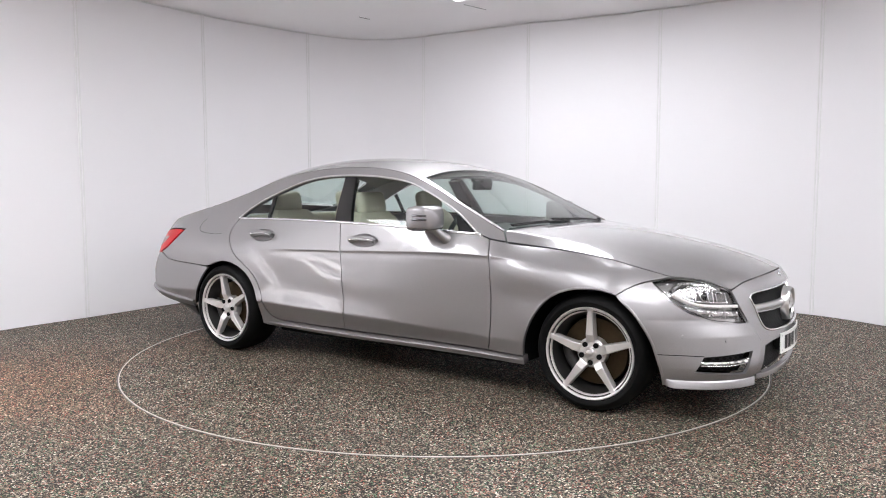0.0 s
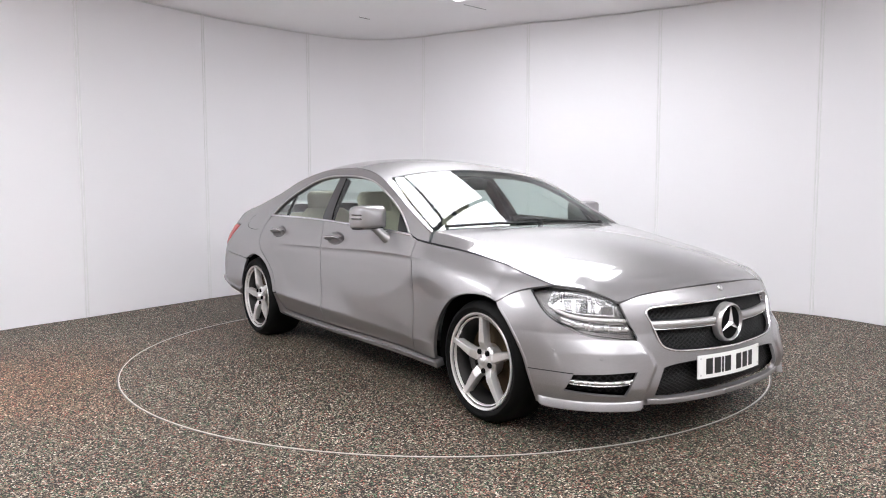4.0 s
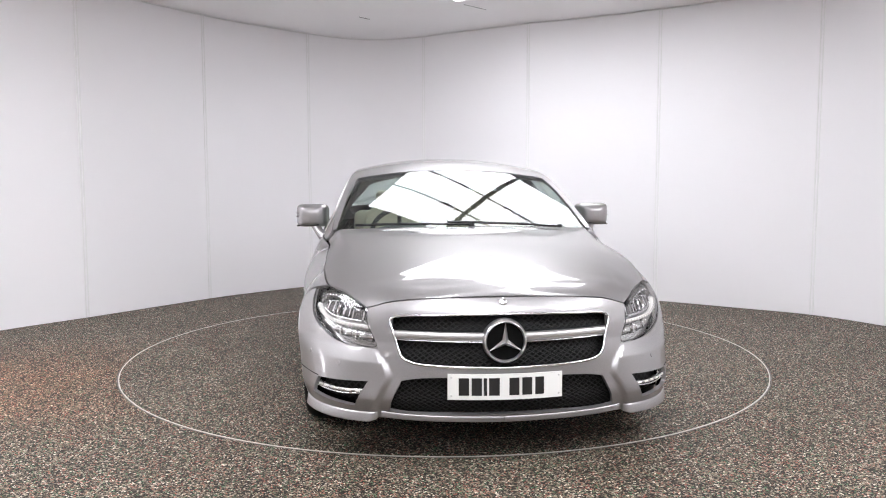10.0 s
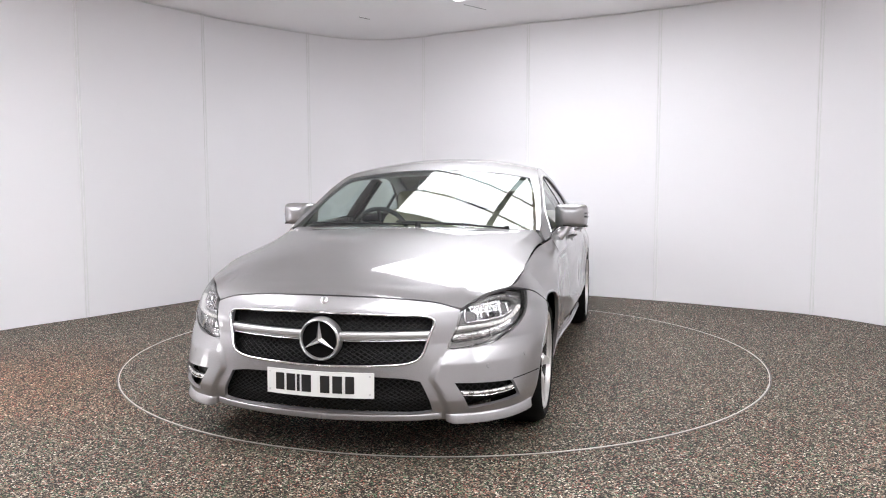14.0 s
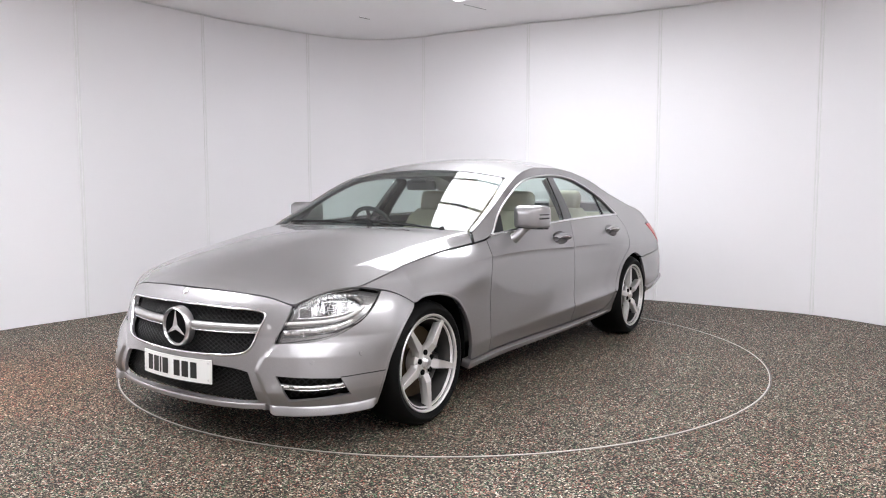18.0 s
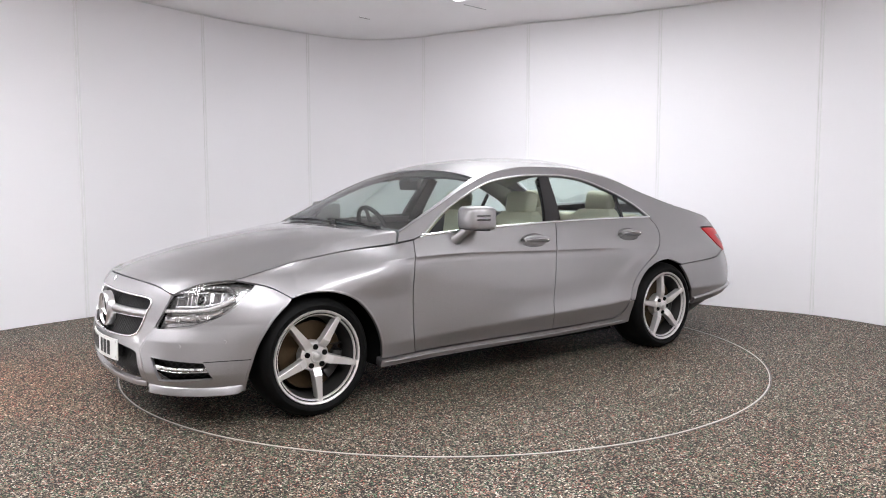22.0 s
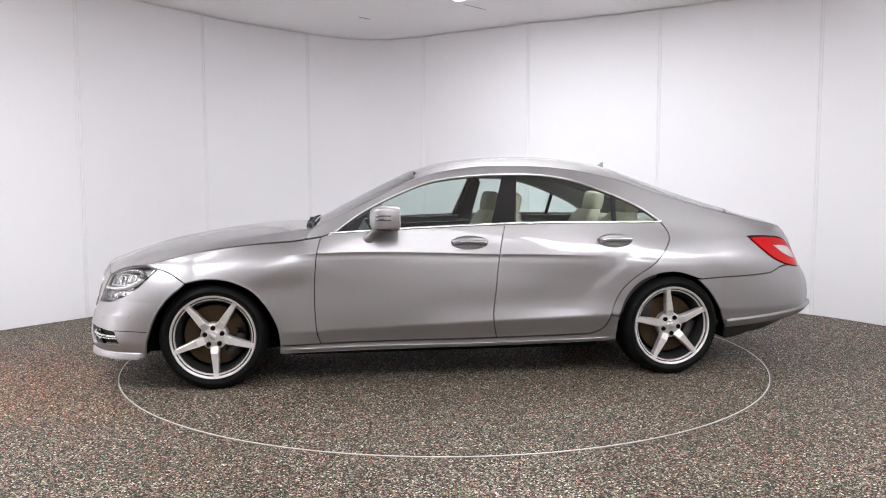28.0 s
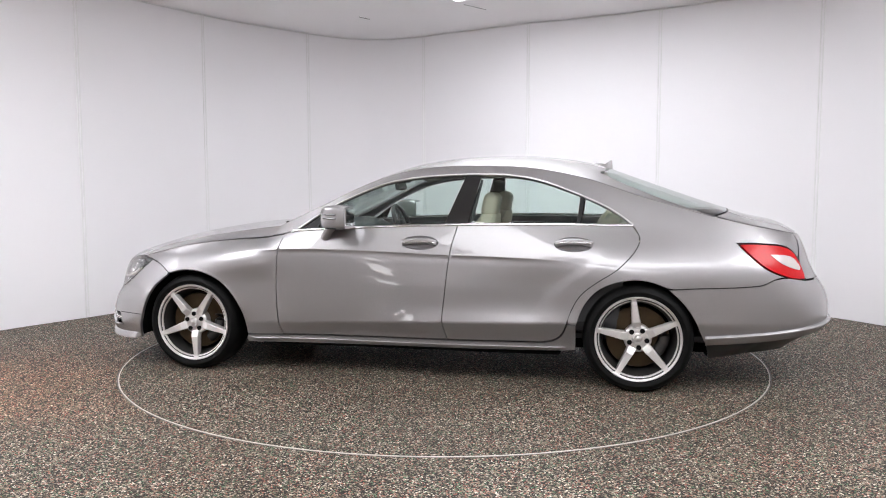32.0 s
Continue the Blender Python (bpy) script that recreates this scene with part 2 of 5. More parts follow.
def panel(name, surface, outlines, material, parent, label="", gap=0.0028, lift=0.0, depth=0.018, grid=0.035, mirror=False, both=False, flip=1, open_at=None, lines=()):
    """A pressed sheet on the skin: an outline, holes after it, edges turned in by depth. both: with its mirror image in one mesh."""
    loops = [shrink(rounded(o), gap if i == 0 else -gap) for i, o in enumerate(outlines)]
    if open_at is not None:
        for lp in loops:
            lp[:, open_at[0]] = np.where(np.abs(lp[:, open_at[0]] - open_at[1]) < 0.012, open_at[1], lp[:, open_at[0]])
    lo, hi = loops[0].min(0), loops[0].max(0)
    gx, gy = np.meshgrid(np.arange(lo[0] + grid / 2, hi[0], grid), np.arange(lo[1] + grid / 2, hi[1], grid))
    gx = gx + (np.arange(gx.shape[0]) % 2)[:, None] * grid / 2
    gx, gy = gx.ravel(), gy.ravel()
    keep = inside(shrink(loops[0], grid * 0.3), gx, gy)
    for lp in loops[1:]:
        keep &= ~inside(shrink(lp, -grid * 0.3), gx, gy)
    extra = []
    for line in lines:
        lx = np.arange(lo[0] + 0.01, hi[0], 0.025)
        ly = line(lx)
        near = np.abs(gy[None, :] - line(gx)[None, :])[0] < 0.006
        keep &= ~near
        good = inside(shrink(loops[0], 0.006), lx, ly)
        for lp in loops[1:]:
            good &= ~inside(shrink(lp, -0.006), lx, ly)
        extra.append(np.stack([lx[good], ly[good]], 1))
    flat = np.concatenate(loops + [np.stack([gx[keep], gy[keep]], 1)] + extra)
    edges, at = [], 0
    for lp in loops:
        edges += [(at + i, at + (i + 1) % len(lp)) for i in range(len(lp))]
        at += len(lp)
    from mathutils.geometry import delaunay_2d_cdt
    v2, _, tri, *_ = delaunay_2d_cdt([Vector(p) for p in flat.tolist()], edges, [], 0, 1e-6)
    v2 = np.array([tuple(v) for v in v2])
    tri = np.array([f for f in tri if len(f) == 3])
    c = v2[tri].mean(1)
    ok = inside(loops[0], c[:, 0], c[:, 1])
    for lp in loops[1:]:
        ok &= ~inside(lp, c[:, 0], c[:, 1])
    tri = tri[ok]
    used = np.unique(tri)
    remap = -np.ones(len(v2), int)
    remap[used] = np.arange(len(used))
    tri, v2 = remap[tri], v2[used]
    nrm = skin_normal(surface, v2[:, 0], v2[:, 1]) * flip
    pos = surface(v2[:, 0], v2[:, 1]) + nrm * lift
    count = {}
    for f in tri:
        for a, b in ((f[0], f[1]), (f[1], f[2]), (f[2], f[0])):
            count[(a, b)] = 1
    rim = [(a, b) for a, b in count if (b, a) not in count]
    if open_at is not None:
        rim = [(a, b) for a, b in rim if not (abs(v2[a][open_at[0]] - open_at[1]) < 1e-3 and abs(v2[b][open_at[0]] - open_at[1]) < 1e-3)]
    n = len(pos)
    sink, extra = {}, []
    for a, b in rim:
        for k in (a, b):
            if k not in sink:
                sink[k] = n + 2 * len(sink)
                extra += [pos[k], pos[k] - nrm[k] * depth]
    verts = np.concatenate([pos, np.array(extra).reshape(-1, 3)])
    faces = [tuple(f) for f in tri] + [(sink[b], sink[a], sink[a] + 1, sink[b] + 1) for a, b in rim]
    normals = np.concatenate([nrm, np.zeros((len(extra), 3))])
    # the turned-in edge faces along the sheet
    for a, b in rim:
        d = np.cross(pos[b] - pos[a], nrm[a])
        d /= max(1e-9, np.linalg.norm(d))
        for k in (sink[a], sink[a] + 1, sink[b], sink[b] + 1):
            normals[k] += d
    tri_n = np.cross(pos[tri[:, 1]] - pos[tri[:, 0]], pos[tri[:, 2]] - pos[tri[:, 0]])
    if (tri_n * nrm[tri[:, 0]]).sum() < 0:
        faces = [f[::-1] for f in faces]
        normals[n:] *= -1
    flipy = np.array([1, -1, 1])
    if both:
        m = len(verts)
        faces = faces + [tuple(i + m for i in f[::-1]) for f in faces]
        verts, normals = np.concatenate([verts, verts * flipy]), np.concatenate([normals, normals * flipy])
    elif mirror:
        faces, verts, normals = [f[::-1] for f in faces], verts * flipy, normals * flipy
    ob = ob_from(name, verts, faces, material, parent, label)
    ln = np.linalg.norm(normals, axis=1, keepdims=True)
    normals = normals / np.where(ln < 1e-6, 1, ln)
    ob.data.normals_split_custom_set_from_vertices([tuple(v) for v in normals.tolist()])
    return ob


def strip(name, surface, path, material, parent, width=0.02, height=0.01, label="", mirror=False, both=False, lift=0.0, step=0.02, flip=1, taper=0.0, sharp=False):
    """A raised moulding that follows a path on the skin, with a rounded section."""
    pts = [np.array(p, float) for p in path]
    line = []
    for i in range(len(pts) - 1):
        p0, p1, p2, p3 = pts[max(0, i - 1)], pts[i], pts[i + 1], pts[min(len(pts) - 1, i + 2)]
        for t in np.linspace(0, 1, max(2, int(np.linalg.norm(p2 - p1) / step) + 1))[:-1]:
            line.append(0.5 * (2 * p1 + (p2 - p0) * t + (2 * p0 - 5 * p1 + 4 * p2 - p3) * t * t + (3 * p1 - p0 - 3 * p2 + p3) * t ** 3))
    line = np.array(line + [pts[-1]])
    pos = surface(line[:, 0], line[:, 1])
    nrm = skin_normal(surface, line[:, 0], line[:, 1]) * flip
    tan = np.gradient(pos, axis=0)
    tan /= np.linalg.norm(tan, axis=1, keepdims=True)
    across = np.cross(nrm, tan)
    prof = [(-0.5, -0.6), (-0.5, 0.35), (-0.34, 0.85), (0, 1.0), (0.34, 0.85), (0.5, 0.35), (0.5, -0.6)]
    if sharp:
        prof = [(-0.5, -0.6), (-0.5, 0.0), (-0.38, 0.25), (0.30, 0.95), (0.36, 1.0), (0.42, 0.95), (0.5, 0.6), (0.5, -0.6)]
    n, k = len(pos), len(prof)
    run = np.concatenate([[0], np.cumsum(np.linalg.norm(np.diff(pos, axis=0), axis=1))])
    ends = np.clip(np.minimum(run, run[-1] - run) / taper, 0, 1)[:, None] if taper else 1.0
    ends = ends * (2 - ends)
    verts = np.concatenate([pos + across * (a * width) + nrm * ((h + 0.3) * ends * height - 0.3 * height + lift) for a, h in prof]).reshape(k, n, 3).transpose(1, 0, 2).reshape(-1, 3)
    faces = [(i * k + j, i * k + j + 1, (i + 1) * k + j + 1, (i + 1) * k + j) for i in range(n - 1) for j in range(k - 1)]
    faces += [tuple(range(k)), tuple((n - 1) * k + j for j in range(k))[::-1]]
    fy = np.array([1, -1, 1])
    if both:
        m = len(verts)
        faces = faces + [tuple(i + m for i in f[::-1]) for f in faces]
        verts = np.concatenate([verts, verts * fy])
    elif mirror:
        verts, faces = verts * fy, [f[::-1] for f in faces]
    return ob_from(name, verts, faces, material, parent, label)


# ---- the studio ----
CEILING = 3.02
PLAN = [(5.0, -3.0), (4.88, -1.7), (4.45, -0.4), (3.82, 0.86), (3.45, 1.44), (2.85, 1.90), (2.23, 2.34), (1.48, 2.76), (0.95, 3.02), (0.10, 3.52), (-0.31, 3.78), (-0.72, 3.92),
        (-1.14, 3.87), (-1.58, 3.56), (-2.13, 3.03), (-2.54, 2.55), (-3.32, 1.38), (-3.78, 0.73), (-4.5, -0.55), (-4.95, -1.8), (-5.0, -3.0)]
SEAMS = [(4.6, -0.85), (3.45, 1.44), (2.22, 2.35), (0.95, 3.02), (-0.24, 3.74), (-1.60, 3.54), (-2.53, 2.56), (-3.31, 1.38), (-4.12, 0.16)]


def plan_line(step=0.04):
    pts = [np.array(p, float) for p in PLAN]
    out = []
    for i in range(len(pts) - 1):
        p0, p1, p2, p3 = pts[max(0, i - 1)], pts[i], pts[i + 1], pts[min(len(pts) - 1, i + 2)]
        for t in np.linspace(0, 1, max(2, int(np.linalg.norm(p2 - p1) / step)))[:-1]:
            out.append(0.5 * (2 * p1 + (p2 - p0) * t + (2 * p0 - 5 * p1 + 4 * p2 - p3) * t * t + (3 * p1 - p0 - 3 * p2 + p3) * t ** 3))
    return np.array(out + [pts[-1]])


LINE = plan_line()
TAN = np.gradient(LINE, axis=0)
TAN /= np.linalg.norm(TAN, axis=1, keepdims=True)
OUT = np.stack([TAN[:, 1], -TAN[:, 0]], 1)   # away from the room


def wall_sheet(name, i0, i1, z0, z1, proud, thick, material, parent=None, label=""):
    """A curved slab of wall between two places of the plan line."""
    p, o = LINE[i0:i1 + 1], OUT[i0:i1 + 1]
    rows = [(p - o * proud, z0), (p - o * proud, z1), (p + o * thick, z1), (p + o * thick, z0)]
    n = len(p)
    verts = [(x, y, z) for row, z in rows for x, y in row]
    faces = [(r * n + i, r * n + i + 1, ((r + 1) % 4) * n + i + 1, ((r + 1) % 4) * n + i) for r in range(4) for i in range(n - 1)]
    faces += [(0, n, 2 * n, 3 * n), (4 * n - 1, 3 * n - 1, 2 * n - 1, n - 1)]
    ob = ob_from(name, verts, faces, material, parent, label)
    ob.data.set_sharp_from_angle(angle=radians(40))
    return ob


def studio():
    wall = tagged(wall_sheet("wall_north", 0, len(LINE) - 1, 0.0, CEILING, -0.012, 0.10, GAP), "white panelled curved studio wall with narrow joints", "wall", kind="structure")
    stops = [0] + [int(np.argmin(np.linalg.norm(LINE - np.array(s), axis=1))) for s in SEAMS] + [len(LINE) - 1]
    for a, b in zip(stops, stops[1:]):
        wall_sheet("panel", a, b, 0.004, CEILING - 0.002, 0.0, 0.011, WALL, wall)
    for k in stops[1:-1]:
        p, o, t = LINE[k], OUT[k], TAN[k]
        bm = bmesh.new()
        for off in (-0.013, 0.013):
            tube(bm, [(*(p + t * off), z) for z in (0.004, CEILING - 0.01)], 0.0055, 8)
        part("joint_strip", bm, SEAM, wall, smooth=True)
    bead = [(*(p - o * 0.006), CEILING - 0.010) for p, o in zip(LINE[::3], OUT[::3])]
    bm = bmesh.new()
    tube(bm, bead, 0.006, 8)
    tagged(part("trim", bm, SEAM, None, smooth=True), "thin white bead along the top of the wall", "trim", kind="structure")
    for name, lo, hi in (("wall_east", (5.0, -6.6, 0), (5.1, -3.0, CEILING)), ("wall_west", (-5.1, -6.6, 0), (-5.0, -3.0, CEILING)), ("wall_south", (-5.1, -6.7, 0), (5.1, -6.6, CEILING))):
        bm = bmesh.new()
        box(bm, lo, hi)
        tagged(part(name, bm, WALL_BACK, None), "plain warm grey studio wall", "wall", kind="structure")
    bm = bmesh.new()
    box(bm, (-5.6, -7.6, CEILING), (5.6, 5.0, CEILING + 0.12))
    tagged(part("ceiling", bm, CEIL, None), "smooth white studio ceiling", "ceiling", kind="structure")
    for a, c in (((0.207, 2.13), (0.435, 2.35)), ((-0.90, 2.68), (-0.80, 2.79))):
        bm = bmesh.new()
        tube(bm, [(*a, CEILING - 0.001), (*c, CEILING - 0.001)], 0.004, 6)
        tagged(part("trim", bm, GAP, None), "short dark seam in the white ceiling", "trim", kind="structure")
    floor_and_turntable()


RING = 2.243


def floor_and_turntable():
    n = 128
    bm = bmesh.new()
    inner = [bm.verts.new(((RING + 0.012) * math.cos(2 * math.pi * i / n), (RING + 0.012) * math.sin(2 * math.pi * i / n), 0)) for i in range(n)]
    outer = []
    for i in range(n):
        c, s = math.cos(2 * math.pi * i / n), math.sin(2 * math.pi * i / n)
        k = 8.5 / max(abs(c), abs(s))
        outer.append(bm.verts.new((c * k, s * k, 0)))
    for i in range(n):
        bm.faces.new((inner[i], inner[(i + 1) % n], outer[(i + 1) % n], outer[i]))
    low = [bm.verts.new(v.co - Vector((0, 0, 0.06))) for v in inner]
    for i in range(n):
        bm.faces.new((inner[(i + 1) % n], inner[i], low[i], low[(i + 1) % n]))
    tagged(part("floor", bm, FLOOR, None), "speckled grey-brown flaked resin floor", "floor", kind="structure")
    bm = bmesh.new()
    lathe(bm, [(RING + 0.012, -0.002), (RING + 0.012, 0.0005), (RING + 0.005, 0.0005), (RING + 0.005, -0.03)], n, "z")
    tagged(part("trim", bm, EDGE, None, smooth=True), "thin metal edge strip round the turntable opening", "trim", kind="structure")
    table = tagged(new("turntable"), "flush round turntable of flaked resin with a thin metal rim", "turntable")
    bm = bmesh.new()
    bmesh.ops.create_circle(bm, cap_ends=True, segments=n, radius=RING - 0.004)
    part("deck", bm, FLOOR, table)
    bm = bmesh.new()
    lathe(bm, [(RING - 0.004, 0.0), (RING - 0.003, 0.0025), (RING + 0.002, 0.0025), (RING + 0.002, -0.03)], n, "z")
    part("rim", bm, ALU, table, "thin metal rim", smooth=True)
    bm = bmesh.new()
    bmesh.ops.create_circle(bm, cap_ends=True, segments=n, radius=RING + 0.3, matrix=pose(0, 0, -0.05))
    tagged(part("pit", bm, DARK, None), "dark pit below the turntable", "pit", kind="structure")
    return table


# light panels: a rectangle of glowing panels let into the ceiling, its sides along the two walls
ALONG = Vector((-0.557, -0.830, 0)).normalized()
ACROSS = Vector((0.830, -0.557, 0)).normalized()
CORNER = Vector((0.125, 1.965, CEILING))


def light_box(name, label, corner, rows, columns, width, glow_=None):
    """Glowing panels let into the ceiling, with thin seams one way and broad bars the other; rows: where the seams lie."""
    lamp = tagged(new(name), label, "ceiling light")
    turn = Matrix.Translation(corner) @ Matrix((ALONG, ACROSS, (0, 0, 1))).transposed().to_4x4()
    for a, b in zip(rows, rows[1:]):
        for j in range(columns):
            bm = bmesh.new()
            box(bm, (a + 0.006, j * width + 0.018, -0.010), (b - 0.006, (j + 1) * width - 0.018, -0.002), m=turn)
            part("light_panel", bm, glow_ or LIGHT, lamp)
    for a in rows:
        bm = bmesh.new()
        box(bm, (a - 0.014, -0.018, -0.016), (a + 0.014, columns * width + 0.018, -0.001), m=turn)
        part("divider", bm, GAP if rows[0] < a < rows[-1] else SEAM, lamp)
    for j in range(columns + 1):
        bm = bmesh.new()
        box(bm, (rows[0] - 0.006, j * width - 0.026, -0.018), (rows[-1] + 0.006, j * width + 0.026, -0.0015), m=turn)
        part("bar", bm, GAP if 0 < j < columns else SEAM, lamp)
    return lamp


def lights():
    light_box("ceiling_light", "large white ceiling light box of glowing panels with thin dividers", CORNER, (0.0, 0.78, 1.20, 1.62), 2, 1.04)
    # two fill panels added out of view to brighten the walls
    for x, y in ((-3.45, -1.0), (2.95, -2.1)):
        tagged(light_box("ceiling_light", "broad white fill light panel added in the unseen ceiling", Vector((x, y, CEILING)), (0.0, 1.0, 2.0), 1, 1.7, FILL_SIDE), group="ceiling panels")
    light_box("ceiling_light", "wide white ceiling light box of four panels", Vector((-0.45, -2.55, CEILING)), (0.0, 1.2, 2.4), 2, 1.5, LIGHT_REAR)
    # racks of light battens on the walls beside and behind the camera, mirrored in the doors
    for m, half, battens in ((pose(-3.5, -6.58, 0), 0.17, ((0.20, 0.05), (0.65, 0.12), (1.80, 0.18))), (pose(-4.70, -1.35, 0, 0, 0, -72), 0.40, ((0.42, 0.055), (0.74, 0.055), (1.06, 0.055)))):
        rack = tagged(new("wall_light"), "white wall rack of three glowing light battens", "wall light", "wall racks")
        rack.matrix_world = m
        for z, tall in battens:
            bm = bmesh.new()
            box(bm, (-half, -0.005, z - tall), (half, 0.03, z + tall), 0.01)
            part("light_batten", bm, LIGHT_RACK, rack)
        for x in (-half - 0.03, half + 0.03):
            bm = bmesh.new()
            box(bm, (x - 0.02, -0.02, 0.0), (x + 0.02, 0.02, battens[-1][0] + battens[-1][1] + 0.1), 0.006)
            part("rail", bm, SEAM, rack)


studio()
lights()

# ---- car surface: x forward from the front axle, y left, z up ----
def spline(knots):
    """A smooth curve through (position, value) pairs, without overshoot."""
    px = np.array([k[0] for k in knots], float)
    py = np.array([k[1] for k in knots], float)
    order = np.argsort(px)
    px, py = px[order], py[order]
    h = np.diff(px)
    d = np.diff(py) / h
    m = np.zeros_like(px)
    m[1:-1] = (d[:-1] * h[1:] + d[1:] * h[:-1]) / (h[1:] + h[:-1])
    m[0], m[-1] = d[0], d[-1]

    def at(x):
        x = np.clip(np.asarray(x, float), px[0], px[-1])
        i = np.clip(np.searchsorted(px, x) - 1, 0, len(h) - 1)
        t = (x - px[i]) / h[i]
        return ((2 * t ** 3 - 3 * t ** 2 + 1) * py[i] + (t ** 3 - 2 * t ** 2 + t) * h[i] * m[i]
                + (3 * t ** 2 - 2 * t ** 3) * py[i + 1] + (t ** 3 - t ** 2) * h[i] * m[i + 1])
    return at


XF, XB, ARC = 0.10, -3.22, 1.20   # where the nose and the tail begin to wrap, and the length of each wrap
NOSE = spline([(0.15, 0.78), (0.20, 0.82), (0.26, 0.846), (0.40, 0.852), (0.55, 0.840), (0.64, 0.818), (0.70, 0.791), (0.74, 0.757), (0.80, 0.67)])
TAIL = spline([(0.20, -3.92), (0.30, -3.97), (0.42, -4.03), (0.52, -4.035), (0.62, -4.005), (0.69, -3.960), (0.76, -3.925), (0.86, -3.895), (0.93, -3.860), (1.0, -3.78)])
# section lines of the flank: height and half width along the car
LINE_Z = [
    spline([(0.1, 0.13), (-3.2, 0.15)]),
    spline([(0.1, 0.26), (-0.4, 0.26), (-2.4, 0.275), (-3.2, 0.29)]),
    spline([(0.1, 0.33), (-0.4, 0.340), (-1.7, 0.385), (-2.45, 0.405), (-3.2, 0.42)]),
    spline([(0.1, 0.57), (-1.5, 0.61), (-3.2, 0.60)]),
    spline([(0.1, 0.752), (-0.3, 0.800), (-0.65, 0.82), (-1.72, 0.80), (-2.4, 0.778), (-2.87, 0.735), (-3.2, 0.73)]),
    spline([(0.1, 0.794), (-0.3, 0.845), (-0.5, 0.866), (-0.65, 0.905), (-1.0, 0.952), (-1.78, 0.982), (-2.8, 0.98), (-3.2, 0.955)]),
    spline([(0.1, 0.827), (-0.15, 0.862), (-0.30, 0.876), (-0.45, 0.888), (-0.52, 0.908), (-0.58, 0.956), (-0.62, 0.976), (-0.90, 1.108), (-1.11, 1.210), (-1.32, 1.290), (-1.55, 1.335), (-1.9, 1.350),
            (-2.3, 1.322), (-2.6, 1.255), (-2.85, 1.170), (-3.2, 1.065)]),
]
LINE_Y = [
    spline([(0.1, 0.87), (-0.4, 0.87), (-2.4, 0.885), (-3.2, 0.80)]),
    spline([(0.1, 0.922), (-0.4, 0.902), (-0.65, 0.880), (-1.7, 0.906), (-2.4, 0.908), (-3.2, 0.898)]),
    spline([(0.1, 0.936), (-0.4, 0.915), (-0.65, 0.908), (-1.7, 0.952), (-2.5, 0.955), (-3.2, 0.938)]),
    spline([(0.1, 0.948), (-0.25, 0.938), (-0.55, 0.911), (-0.8, 0.915), (-1.3, 0.930), (-1.7, 0.937), (-2.1, 0.933), (-2.35, 0.938), (-2.6, 0.953), (-2.87, 0.960), (-3.2, 0.938)]),
    spline([(0.1, 0.858), (-0.3, 0.902), (-0.65, 0.914), (-1.72, 0.924), (-2.4, 0.936), (-2.87, 0.947), (-3.2, 0.932)]),
    spline([(0.1, 0.819), (-0.3, 0.852), (-0.5, 0.856), (-0.65, 0.862), (-1.0, 0.860), (-1.78, 0.864), (-2.5, 0.828), (-2.81, 0.806), (-3.2, 0.812)]),
    spline([(0.1, 0.806), (-0.15, 0.806), (-0.30, 0.802), (-0.5, 0.802), (-0.62, 0.798), (-0.90, 0.765), (-1.3, 0.700), (-1.55, 0.662), (-2.0, 0.632), (-2.4, 0.648),
            (-2.6, 0.672), (-2.85, 0.700), (-3.2, 0.745)]),
]


# sharp lines: the step under the upper crease fades at both ends, the lower crease runs on
STEP = spline([(0.1, 0.0), (-0.28, 0.0), (-0.72, 1.0), (-1.2, 1.0), (-2.2, 0.8), (-2.48, 0.0), (-3.2, 0.0)])


def sections(x, crease):
    """Heights and half widths of all the section lines at x, from the sill up, with or without the upper crease."""
    z, y = [f(x) for f in LINE_Z], [f(x) for f in LINE_Y]
    low_slope = (y[2] - y[1]) / (z[2] - z[1])
    high_slope = 0.72 * (y[3] - y[2]) / 0.07
    # the hollow lies close above the lower crease
    zs = [z[0], z[1], z[2] - 0.012, z[2], z[2] + 0.012, z[2] + 0.07, z[3]]
    ys = [y[0], y[1], y[2] - 0.012 * low_slope, y[2], y[2] + 0.012 * high_slope, y[2] + 0.72 * (y[3] - y[2]), y[3]]
    if crease:
        up_slope = (y[4] - y[3]) / (z[4] - z[3])
        over_slope = 0.8 * (y[5] - y[4]) / (z[5] - z[4])
        zs += [z[4] - 0.050, z[4] - 0.005, z[4], z[4] + 0.004]
        ys += [y[4] - 0.050 * up_slope - 0.0006, y[4] - 0.005 * up_slope - 0.0019, y[4], y[4] + 0.004 * over_slope]
    else:
        zs, ys = zs + [z[4]], ys + [y[4]]
    return np.stack(np.broadcast_arrays(*zs, z[5], z[6]), -1), np.stack(np.broadcast_arrays(*ys, y[5], y[6]), -1)


